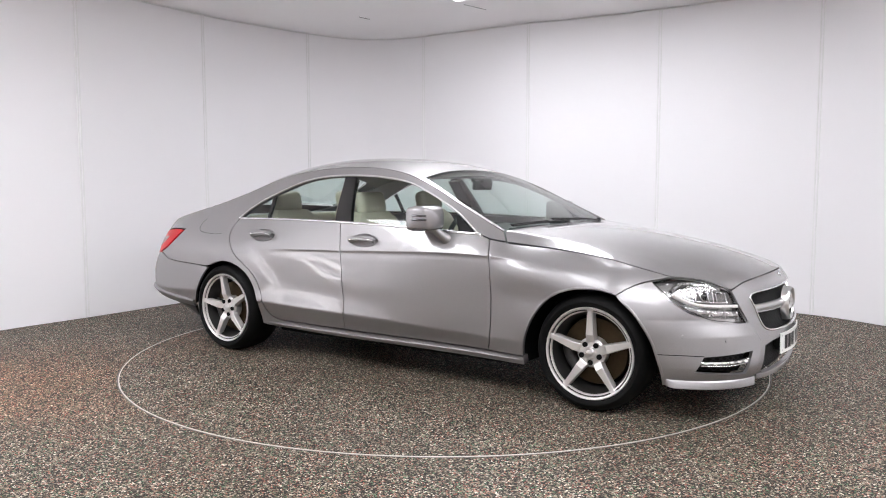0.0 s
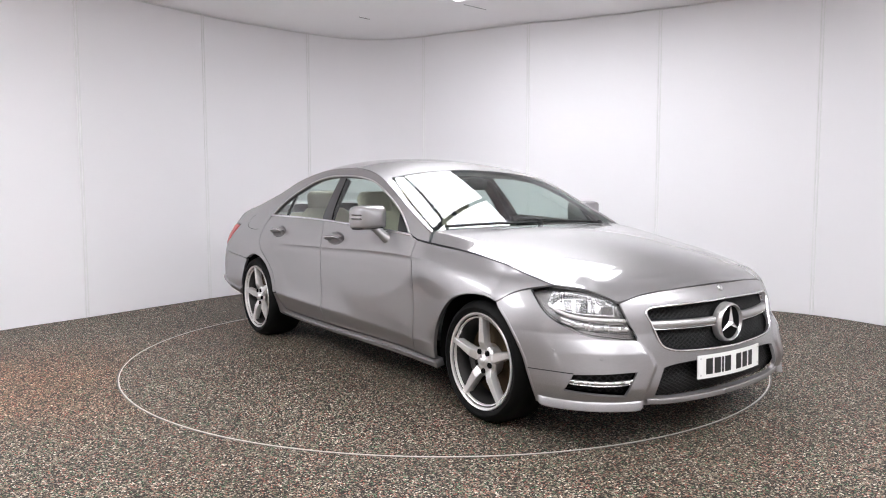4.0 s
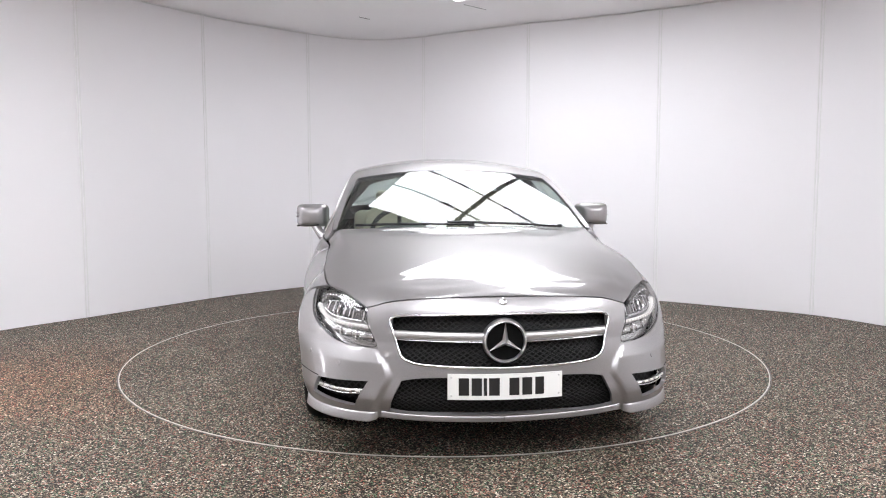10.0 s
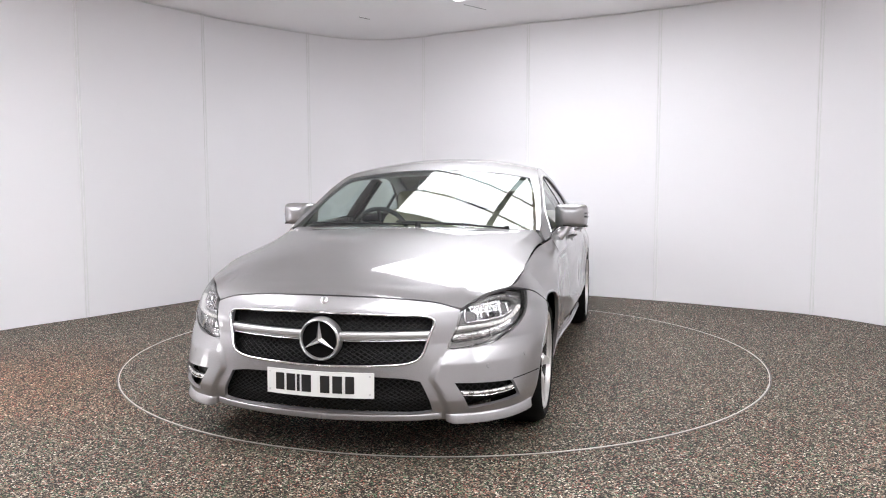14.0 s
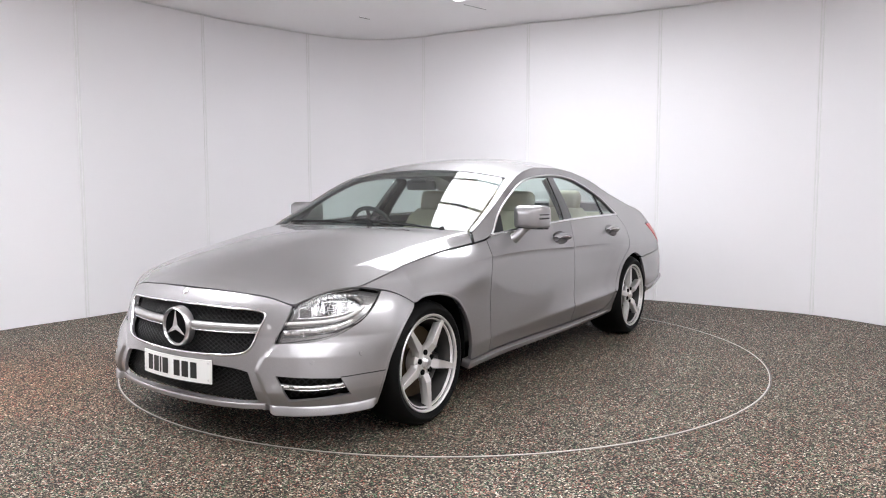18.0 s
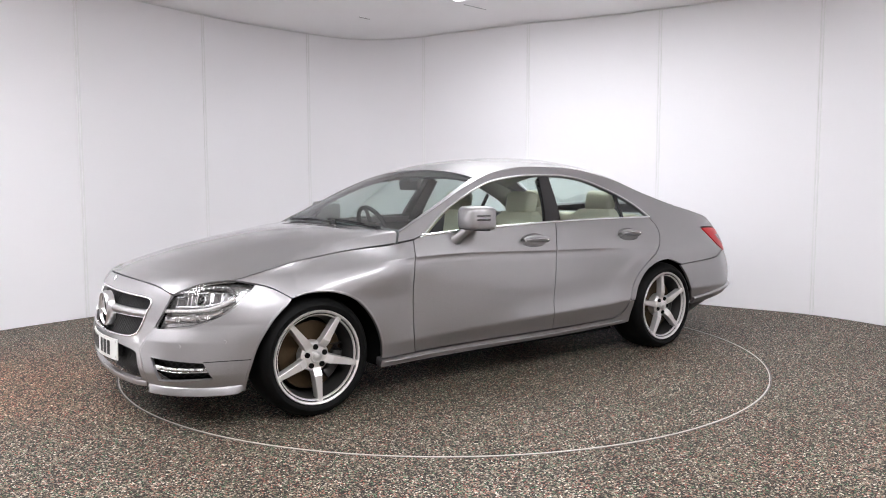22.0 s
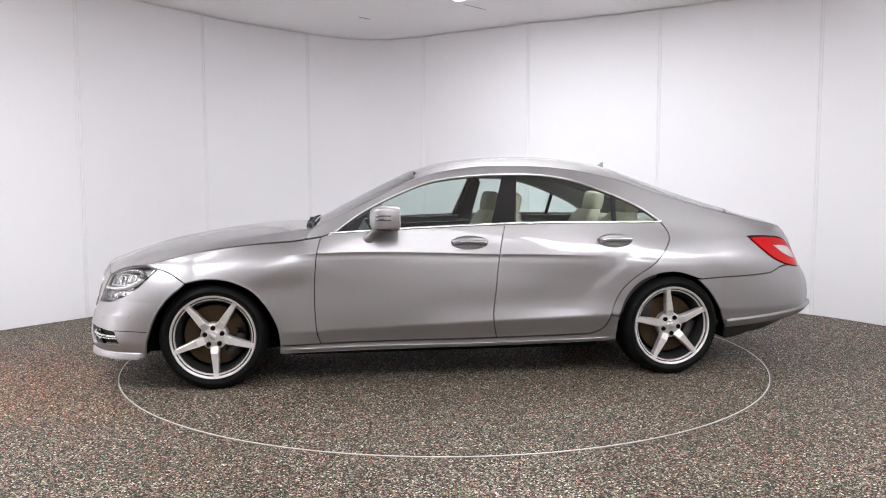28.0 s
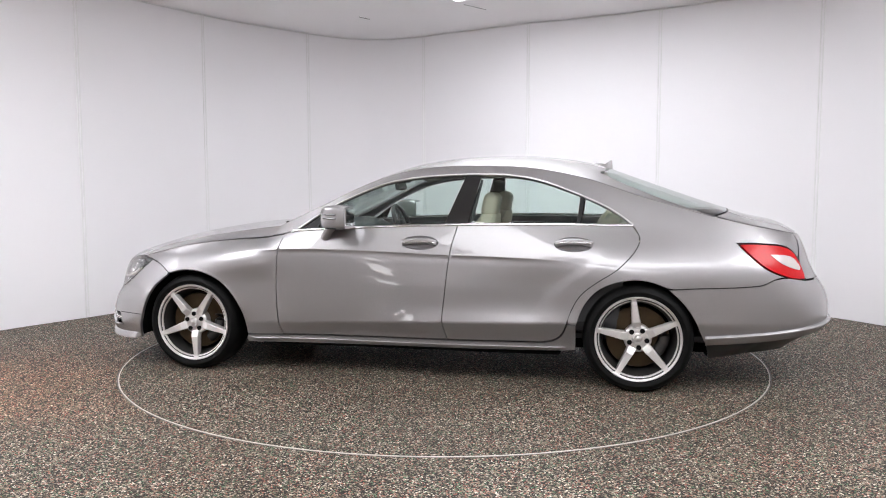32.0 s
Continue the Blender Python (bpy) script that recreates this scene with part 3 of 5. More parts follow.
def section_width(x, z, crease):
    kz, ky = sections(x, crease)
    h = np.diff(kz, axis=-1)
    d = np.diff(ky, axis=-1) / h
    m = np.concatenate([d[..., :1], (d[..., :-1] * h[..., 1:] + d[..., 1:] * h[..., :-1]) / (h[..., 1:] + h[..., :-1]), d[..., -1:]], -1)
    i = np.clip((z[..., None] > kz).sum(-1) - 1, 0, h.shape[-1] - 1)[..., None]

    def pick(a, j):
        return np.take_along_axis(a, j, -1)[..., 0]
    hh = pick(h, i)
    t = (z - pick(kz, i)) / hh
    y0, y1, m0, m1 = pick(ky, i), pick(ky, i + 1), pick(m, i), pick(m, i + 1)
    inside = ((2 * t ** 3 - 3 * t ** 2 + 1) * y0 + (t ** 3 - 2 * t ** 2 + t) * hh * m0 + (3 * t ** 2 - 2 * t ** 3) * y1 + (t ** 3 - t ** 2) * hh * m1)
    return np.where(t > 1, y1 + m1 * hh * (t - 1), np.where(t < 0, y0 + m0 * hh * t, inside))


# the fold up the rear door ahead of the haunch: where it lies along the car, by height
FOLD = spline([(0.38, -2.265), (0.49, -2.31), (0.576, -2.365), (0.655, -2.45), (0.725, -2.55), (0.80, -2.64), (0.90, -2.71)])


def ramp(u):
    u = np.clip(u, 0, 1)
    return u * u * (3 - 2 * u)


def flank(x, z):
    """Half width of the body at x and height z."""
    x, z = np.broadcast_arrays(np.asarray(x, float), np.asarray(z, float))
    k = STEP(x)
    d = x - FOLD(np.clip(z, 0.38, 0.90))
    hollow = 0.0065 * ramp(d / 0.12 + 0.5) * (1 - ramp(d / 0.55)) * ramp((z - 0.38) / 0.08) * (1 - ramp((z - 0.74) / 0.12))
    return (1 - k) * section_width(x, z, False) + k * section_width(x, z, True) - hollow


def wrap(u, a, b):
    """The rounded corner in plan: (0, 1) to (1, 0)."""
    v = 1 - u
    return 3 * u * v * v * a + 3 * u * u * v + u ** 3, v ** 3 + 3 * u * v * v + 3 * u * u * v * b


# the ledge round the rear bumper, below which it turns in
LEDGE = spline([(-3.24, 0.322), (-3.45, 0.352), (-3.64, 0.380), (-3.80, 0.400), (-3.92, 0.412), (-4.42, 0.415)])


# the edge down the front bumper, outside which it stands proud
FLARE = spline([(0.20, 0.895), (0.262, 0.905), (0.33, 0.930), (0.40, 0.950), (0.446, 0.922), (0.49, 0.882), (0.53, 0.85)])


def side(s, z):
    """A point of the skin: s runs along the flank like x and on round the nose and the tail."""
    s, z = np.broadcast_arrays(np.asarray(s, float), np.asarray(z, float))
    y = flank(np.clip(s, XB, XF), z)
    full = 0.60 + 0.15 * np.clip((0.54 - z) / 0.24, 0, 1)
    fx, fy = wrap(np.clip((s - XF) / ARC, 0, 1), full, full)
    stern = 0.88 + 0.02 * np.clip((0.70 - z) / 0.15, 0, 1)
    rx, ry = wrap(np.clip((XB - s) / ARC, 0, 1), stern, stern)
    x = np.clip(s, XB, XF) + (NOSE(z) - XF) * fx + (TAIL(z) - XB) * rx
    u = np.clip((FLARE(z) - s) / 0.030, 0, 1)
    proud = 0.019 * u * u * (3 - 2 * u) * np.clip((0.515 - z) / 0.06, 0, 1) * np.clip((s - 0.40) / 0.35, 0, 1)
    x, y = x + 0.85 * proud, y + 0.4 * proud
    tuck = np.clip((LEDGE(s) - 0.012 - z) / 0.14, 0, 1) * np.clip((-3.26 - s) / 0.2, 0, 1)
    return np.stack([x + 0.11 * tuck * rx, y * fy * ry * (1 - 0.15 * tuck), z], -1)


CENTRE = spline([(0.80, 0.705), (0.76, 0.737), (0.70, 0.764), (0.62, 0.794), (0.54, 0.820), (0.43, 0.852), (0.30, 0.883), (0.18, 0.906), (0.0, 0.936), (-0.16, 0.956), (-0.38, 0.972), (-0.57, 0.982), (-0.60, 0.992),
                 (-0.92, 1.160), (-1.26, 1.322), (-1.43, 1.378), (-1.63, 1.411), (-1.95, 1.431), (-2.37, 1.413), (-2.63, 1.367), (-2.80, 1.312), (-3.08, 1.208), (-3.37, 1.110),
                 (-3.59, 1.036), (-3.68, 1.016), (-3.77, 0.995), (-3.835, 0.962), (-3.885, 0.920)])
# the line where the flank passes into the bonnet and, behind, into the boot lid: height along the skin
BROW = spline([(0.10, 0.827), (0.22, 0.803), (0.36, 0.774), (0.453, 0.753), (0.53, 0.748), (0.62, 0.737), (0.700, 0.712), (0.768, 0.682), (0.86, 0.708), (0.95, 0.722), (1.10, 0.734), (1.30, 0.738)])
STERN = spline([(-3.22, 1.058), (-3.44, 1.005), (-3.64, 0.968), (-3.85, 0.942), (-4.42, 0.925)])
NOSE_LINE = side(np.linspace(XF, XF + ARC, 240), BROW(np.linspace(XF, XF + ARC, 240)))
TAIL_LINE = side(np.linspace(XB, XB - ARC, 240), STERN(np.linspace(XB, XB - ARC, 240)))


def edge(x):
    """Half width and height of the line where the flank passes into the top."""
    x = np.asarray(x, float)
    y, z = LINE_Y[6](np.clip(x, XB, XF)), LINE_Z[6](np.clip(x, XB, XF))
    y = np.where(x > XF, np.interp(x, NOSE_LINE[:, 0], NOSE_LINE[:, 1]), y)
    z = np.where(x > XF, np.interp(x, NOSE_LINE[:, 0], NOSE_LINE[:, 2]), z)
    y = np.where(x < XB, np.interp(-x, -TAIL_LINE[:, 0], TAIL_LINE[:, 1]), y)
    z = np.where(x < XB, np.interp(-x, -TAIL_LINE[:, 0], TAIL_LINE[:, 2]), z)
    return np.maximum(y, 1e-3), z


# the bonnet, seen from a point at its back: its edge by the angle from straight ahead
BACK_X = -0.62
CUT = spline([(0.1, 0.827), (-0.15, 0.862), (-0.30, 0.876), (-0.45, 0.887), (-0.62, 0.902)])
CUT_Y = spline([(0.1, 0.806), (-0.15, 0.806), (-0.30, 0.804), (-0.45, 0.810), (-0.55, 0.824), (-0.62, 0.830)])
_x = np.linspace(-0.60, XF, 60)[:-1]
RIM = np.concatenate([np.stack([_x, CUT_Y(_x), CUT(_x)], -1), NOSE_LINE])
RIM_A = np.arctan2(RIM[:, 1], RIM[:, 0] - BACK_X)
RIM = RIM[np.argsort(RIM_A)]
RIM_A = np.sort(RIM_A)
RIM_R = np.hypot(RIM[:, 0] - BACK_X, RIM[:, 1])
# the ridge of the bonnet: half width and height along the car
RIDGE_Y = spline([(0.72, 0.525), (0.62, 0.562), (0.467, 0.599), (0.315, 0.628), (0.162, 0.653), (0.01, 0.675), (-0.142, 0.699), (-0.295, 0.726), (-0.448, 0.757), (-0.60, 0.783)])
RIDGE_Z = spline([(0.72, 0.655), (0.66, 0.708), (0.62, 0.733), (0.467, 0.778), (0.315, 0.815), (0.162, 0.847), (0.01, 0.876), (-0.142, 0.901), (-0.295, 0.925), (-0.448, 0.946), (-0.60, 0.963)])


def crown(x, y):
    """The main sheet of the bonnet, and on past its ridge."""
    yr = RIDGE_Y(x)
    r = np.abs(y) / yr
    return CENTRE(x) - (CENTRE(x) - RIDGE_Z(x)) * np.where(r < 1, r ** 1.9, 1 + 1.9 * (r - 1))


RIM_DROP = RIM[:, 2] - crown(RIM[:, 0], RIM[:, 1])
_k = np.linspace(0.6, 1.0, 1600)[:, None]
_in = RIDGE_Y(BACK_X + _k * RIM_R * np.cos(RIM_A)) > _k * RIM_R * np.sin(RIM_A)
RIM_START = np.clip(0.6 + 0.4 * _in.mean(0), 0.6, 0.925)   # where each line of sight crosses the ridge


def bonnet_top(x, y):
    """A point of the bonnet: past its ridge it falls straight to its edge."""
    x, y = np.broadcast_arrays(np.asarray(x, float), np.asarray(y, float))
    dx, dy = np.maximum(x - BACK_X, 1e-6), np.abs(y)
    a = np.arctan2(dy, dx)
    start = np.interp(a, RIM_A, RIM_START)
    t = np.clip((np.hypot(dx, dy) / np.interp(a, RIM_A, RIM_R) - start) / (1 - start), -0.2, 1.3)
    t = 0.5 * (t + np.sqrt(t * t + 0.012)) - 0.5 * (np.sqrt(1.012) - 1)
    return np.stack([x, y, crown(x, y) + np.interp(a, RIM_A, RIM_DROP) * t], -1)


def top(x, y):
    """A point of the bonnet, the roof or the boot lid."""
    x, y = np.broadcast_arrays(np.asarray(x, float), np.asarray(y, float))
    ye, ze = edge(x)
    r = np.clip(np.abs(y) / ye, 0, 1.3)
    plain_ = ze + (CENTRE(x) - ze) * (1 - r ** 2.3)
    return np.stack([x, y, np.where(x > -0.56, bonnet_top(x, y)[..., 2], plain_)], -1)
# ---- end of car surface ----

# ---- the car ----
X0, Y0 = 1.522, 0.024    # front axle's centre from the turntable's axis
FRONT_AXLE, REAR_AXLE, TYRE_R = 0.0, -2.872, 0.322
car = tagged(new("car"), "silver-grey metallic four-door saloon with five-spoke alloy wheels", "car")


def hung(ob):
    ob.parent = car
    ob.location = (X0, Y0, 0)
    return ob


def line_z(points, drop=0.0):
    """Points on the line where the flank meets the top, at the given places along the skin."""
    out = []
    for s in points:
        z = BROW(s) if s > XF else STERN(s) if s < XB else LINE_Z[6](s)
        out.append((s, float(z) - drop))
    return out


ARCH_F = [(0.345, 0.215), (0.325, 0.30), (0.305, 0.43), (0.252, 0.548), (0.16, 0.636)]
ARCH_F2 = [(0.090, 0.6645), (0.030, 0.672), (-0.095, 0.660), (-0.222, 0.603), (-0.317, 0.498), (-0.375, 0.376), (-0.393, 0.262, 1)]
ARCH_R = [(-2.514, 0.397, 1), (-2.564, 0.523), (-2.645, 0.611), (-2.768, 0.662), (-2.891, 0.670), (-3.030, 0.629, 1)]
ARCH_R2 = [(-3.035, 0.620, 1), (-3.132, 0.526), (-3.202, 0.413), (-3.240, 0.29), (-3.255, 0.216, 1)]
CREASES = [lambda s, k=k, d=d: LINE_Z[k](np.clip(s, XB, XF)) + d for k, d in ((2, -0.012), (2, 0.0), (2, 0.012), (4, -0.03), (4, -0.012), (4, -0.005), (4, 0.0), (4, 0.004), (4, 0.016))]
GAP_F = [(-0.645, 0.912, 1), (-0.619, 0.817), (-0.606, 0.679), (-0.602, 0.542), (-0.612, 0.350), (-0.636, 0.262, 1)]
GAP_M = [(-1.785, 0.978, 1), (-1.743, 0.802), (-1.714, 0.557), (-1.700, 0.398), (-1.727, 0.275, 1)]
GAP_R = [(-2.346, 0.288), (-2.420, 0.325), (-2.458, 0.408), (-2.487, 0.490), (-2.538, 0.576), (-2.633, 0.655), (-2.739, 0.725), (-2.822, 0.805), (-2.872, 0.880), (-2.872, 0.925), (-2.835, 0.978, 1)]
HEAD = [(0.336, 0.728, 1), (0.453, 0.747, 1), (0.53, 0.743), (0.62, 0.732), (0.700, 0.707), (0.760, 0.678, 1), (0.810, 0.59), (0.850, 0.520, 1), (0.72, 0.528), (0.615, 0.547), (0.485, 0.607), (0.425, 0.648)]
WINDOW_TOP = [(-2.74, 1.058), (-2.62, 1.122), (-2.44, 1.196), (-2.26, 1.256), (-2.07, 1.286), (-1.90, 1.292), (-1.72, 1.289), (-1.54, 1.277), (-1.32, 1.242), (-1.11, 1.164), (-0.91, 1.064)]
TAIL_LAMP = [(-3.385, 0.881, 1), (-3.50, 0.882), (-3.69, 0.857), (-3.765, 0.79), (-3.772, 0.71), (-3.752, 0.684, 1), (-3.63, 0.695), (-3.51, 0.744), (-3.435, 0.815)]
MID = XF + ARC
END = XB - ARC


def ellipse(s, z, a, b):
    return [(s + a * math.cos(2 * math.pi * k / 16), z + b * math.sin(2 * math.pi * k / 16)) for k in range(16)]


def body_panels():
    grille = [(MID, 0.668, 1), (1.08, 0.664), (0.903, 0.650, 1), (0.915, 0.58), (0.955, 0.492), (1.0, 0.460), (1.08, 0.447), (MID, 0.436, 1)]
    intake = [(MID, 0.398, 1), (1.05, 0.392), (0.982, 0.379, 1), (0.945, 0.250, 1), (1.02, 0.238), (MID, 0.232, 1)]
    fog = [(0.845, 0.373, 1), (0.555, 0.357, 1), (0.500, 0.283, 1), (0.792, 0.266, 1)]
    bumper = [(MID, 0.737, 1), *line_z((1.1, 0.95, 0.86), 0.001), (0.776, 0.678, 1), (0.817, 0.588), (0.858, 0.513, 1), (0.72, 0.521), (0.615, 0.540), (0.48, 0.600), (0.416, 0.645),
              (0.330, 0.731, 1), (0.24, 0.707), (0.148, 0.652, 1)] + ARCH_F[::-1] + [(0.345, 0.200, 1), (0.6, 0.203), (0.89, 0.206), (MID, 0.200, 1)]
    hung(panel("front_bumper", side, [bumper, [(g[0] + 0.0, *g[1:]) for g in grille], intake, fog], PAINT, None, "painted front bumper", both=True, open_at=(0, MID), grid=0.012))
    for mirror in (False, True):
        fender = [(0.332, 0.733, 1), (0.449, 0.752, 1), *line_z((0.36, 0.25, 0.16, 0.10, 0.0, -0.15, -0.30, -0.40), 0.002), (-0.50, 0.888), (-0.553, 0.8975), *GAP_F, (-0.42, 0.260)] + ARCH_F2[::-1] + [(0.148, 0.652, 1), (0.24, 0.707)]
        hung(panel("front_fender", side, [fender], PAINT, None, lines=CREASES, mirror=mirror, flip=1))
        front = [(-0.645, 0.914, 1), (-0.735, 0.938), (-1.2, 0.962), *GAP_M, (-0.636, 0.264, 1), *GAP_F[1:-1][::-1]]
        hung(panel("front_door", side, [front, ellipse(-1.554, 0.872, 0.112, 0.040)], PAINT, None, lines=CREASES, mirror=mirror))
        rear = [*GAP_M[::-1], (-2.3, 0.983), *GAP_R[::-1], (-2.2, 0.280)]
        hung(panel("rear_door", side, [rear, ellipse(-2.492, 0.872, 0.112, 0.040)], PAINT, None, lines=CREASES, mirror=mirror, grid=0.022))
        sill = [(-0.392, 0.256, 1), (-1.2, 0.264), (-2.2, 0.274), (-2.346, 0.281), (-2.42, 0.318), (-2.460, 0.400, 1), (-2.512, 0.392, 1), (-2.512, 0.232, 1), (-1.4, 0.215), (-0.39, 0.205, 1)]
        hung(panel("sill", side, [sill], PAINT, None, mirror=mirror, depth=0.05))
        frame_ = [(-0.648, 0.916, 1), (-0.547, 0.900, 1), (-0.564, 0.930), *line_z((-0.578, -0.592, -0.61, -0.64, -0.70, -0.80, -0.90, -1.0, -1.11, -1.21, -1.32, -1.43, -1.55, -1.72, -1.9, -2.1, -2.3, -2.45, -2.6, -2.73, -2.85, -3.0, -3.2), 0.0),
                  *line_z((-3.3, -3.4, -3.55, -3.7, -3.8), 0.002), (-3.864, 0.936, 1), (-3.858, 0.90, 1), (-3.768, 0.800, 1), (-3.69, 0.864), (-3.50, 0.888), (-3.375, 0.887, 1), (-3.43, 0.812), (-3.505, 0.740),
                  (-3.60, 0.700, 1), (-3.53, 0.686), (-3.44, 0.651), (-3.07, 0.622), *ARCH_R[::-1], (-2.462, 0.408), *GAP_R[3:-1], (-2.835, 0.988, 1), *WINDOW_TOP, (-0.730, 0.943, 1)]
        hung(panel("rear_quarter_panel", side, [frame_], PAINT, None, lines=CREASES, mirror=mirror, depth=0.03, label="painted rear quarter with roof rail"))
        lens = panel("tail_lamp", side, [TAIL_LAMP], RED, None, "red tail lamp with a white reversing lens", mirror=mirror, lift=0.003)
        hung(lens)
        panel("reversing_lens", side, [[(-3.535, 0.826, 1), (-3.64, 0.822), (-3.71, 0.804), (-3.757, 0.75), (-3.735, 0.732), (-3.61, 0.768)]], PALE_LENS, lens, "white lens", mirror=mirror, lift=0.006, depth=0.004)
    back = [(-3.05, 0.620, 1), (-3.44, 0.650), (-3.53, 0.685), (-3.62, 0.694), (-3.755, 0.678), (-4.0, 0.68), (END, 0.685, 1), (END, 0.407, 1), (-3.92, 0.403), (-3.80, 0.391), (-3.64, 0.371), (-3.45, 0.343), (-3.234, 0.312, 1)] + ARCH_R2[:3][::-1]
    low = [(-3.238, 0.307, 1), (-3.45, 0.339), (-3.64, 0.367), (-3.80, 0.387), (-3.92, 0.399), (END, 0.403, 1), (END, 0.232, 1), (-3.7, 0.232), (-3.256, 0.205, 1)]
    hung(panel("rear_valance", side, [low], VALANCE, None, "dark grey lower valance", both=True, open_at=(0, END)))
    hung(panel("rear_bumper", side, [back], PAINT, None, "painted rear bumper", both=True, open_at=(0, END)))
    hung(panel("boot_lid_face", side, [[(END, 0.69, 1), (-3.765, 0.682, 1), (-3.778, 0.79), (-3.868, 0.900), (-3.870, 0.934, 1), (-4.1, 0.928), (END, 0.922, 1)]], PAINT, None, both=True, open_at=(0, END)))
    ed = lambda xs, k=0.99: [(x, float(edge(x)[0]) * k) for x in xs]
    brim = [side(np.array(s), BROW(s))[:2] for s in (1.15, 1.0, 0.90, 0.82, 0.772)]
    brim2 = [side(np.array(s), BROW(s))[:2] for s in (0.70, 0.62, 0.53, 0.453, 0.40, 0.36, 0.30, 0.22, 0.15)]
    hood = [(float(NOSE_LINE[-1, 0]), 0, 1), *[(float(p[0]), float(p[1])) for p in brim[:-1]], (float(brim[-1][0]), float(brim[-1][1]), 1), *[(float(p[0]), float(p[1])) for p in brim2],
            *[(x, float(CUT_Y(x))) for x in (0.10, 0.0, -0.1, -0.2, -0.3, -0.4, -0.48)], (-0.546, 0.823, 1), (-0.583, 0.778, 1), (-0.558, 0.5), (-0.535, 0, 1)]
    hung(panel("bonnet", bonnet_top, [hood], PAINT, None, "painted bonnet", grid=0.016, both=True, lines=[lambda x, d=d: RIDGE_Y(x) + d for d in (-0.018, -0.009, 0.0, 0.009, 0.018)], open_at=(1, 0.0), flip=1))
    roof = [(-1.285, 0, 1), (-1.272, 0.35), (-1.245, 0.645, 1), (-0.95, 0.716), (-0.590, 0.770, 1), (-0.578, 0.797, 1), *ed((-0.65, -0.8, -0.95, -1.1, -1.3, -1.55, -1.8, -2.1, -2.4, -2.7, -3.0, -3.2), 1.0),
            (-3.315, 0.748, 1), (-2.96, 0.635), (-2.655, 0.50), (-2.675, 0.40), (-2.715, 0, 1)]
    hung(panel("roof", top, [roof], PAINT, None, "painted roof", both=True, open_at=(1, 0.0)))
    screen = [(-0.575, 0, 1), (-0.585, 0.4), (-0.590, 0.760, 1), (-0.95, 0.704), (-1.238, 0.635, 1), (-1.262, 0.35), (-1.275, 0, 1)]
    hung(panel("windscreen", eased(top, screen, 2, 1), [screen], SCREEN, None, "green-tinted windscreen", both=True, open_at=(1, 0.0), lift=-0.004, depth=0.004))
    rear_glass = [(-2.725, 0, 1), (-2.685, 0.40), (-2.668, 0.485), (-2.96, 0.622), (-3.305, 0.735, 1), (-3.415, 0.50), (-3.47, 0, 1)]
    hung(panel("rear_window", eased(top, rear_glass, 3, 2), [rear_glass], PANE, None, "green-tinted rear window", both=True, open_at=(1, 0.0), lift=-0.003, depth=0.004))
    boot = [(-3.475, 0, 1), (-3.42, 0.51), (-3.320, 0.742, 1), *ed((-3.4, -3.55, -3.7, -3.75), 0.998), (-3.785, float(edge(-3.785)[0]), 1), (-3.835, 0.40), (-3.86, 0, 1)]
    hung(panel("boot_lid", top, [boot], PAINT, None, "painted boot lid", both=True, open_at=(1, 0.0)))


def shade_shell():
    """Near-black sheet added as the shade behind the panel gaps, open at the wheel arches."""
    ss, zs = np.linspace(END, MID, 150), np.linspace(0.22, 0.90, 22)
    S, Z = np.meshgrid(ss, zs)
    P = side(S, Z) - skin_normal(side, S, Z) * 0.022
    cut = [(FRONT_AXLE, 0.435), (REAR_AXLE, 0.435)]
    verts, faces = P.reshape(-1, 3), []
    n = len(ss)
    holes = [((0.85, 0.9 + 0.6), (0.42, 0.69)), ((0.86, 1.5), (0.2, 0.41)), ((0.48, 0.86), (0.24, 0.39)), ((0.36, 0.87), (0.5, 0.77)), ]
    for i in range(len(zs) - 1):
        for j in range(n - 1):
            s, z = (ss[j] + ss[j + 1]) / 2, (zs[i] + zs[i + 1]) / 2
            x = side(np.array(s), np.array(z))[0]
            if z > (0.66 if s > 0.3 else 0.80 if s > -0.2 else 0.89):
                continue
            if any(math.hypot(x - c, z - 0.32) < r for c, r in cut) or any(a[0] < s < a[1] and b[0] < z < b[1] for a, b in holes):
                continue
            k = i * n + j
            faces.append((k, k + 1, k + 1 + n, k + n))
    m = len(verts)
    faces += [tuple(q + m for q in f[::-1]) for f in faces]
    hung(ob_from("shade_shell", np.concatenate([verts, verts * np.array([1, -1, 1])]), faces, DARK, None))
    bm = bmesh.new()
    box(bm, (-3.42, -0.56, 0.17), (0.62, 0.56, 0.30), 0.05)
    box(bm, (-2.42, -0.82, 0.18), (-0.45, 0.82, 0.25), 0.02)
    hung(part("underbody", bm, DARK, None))
    for ax in (FRONT_AXLE, REAR_AXLE):
        for sgn in (1, -1):
            bm = bmesh.new()
            ring = [(0.412, 0.855 * sgn), (0.405, 0.58 * sgn), (0.02, 0.57 * sgn)]
            lathe(bm, ring, 48, "y", (ax, 0, 0.325))
            bmesh.ops.delete(bm, geom=[v for v in bm.verts if v.co.z < 0.20], context="VERTS")
            hung(part("wheel_arch_liner", bm, DARK, None))


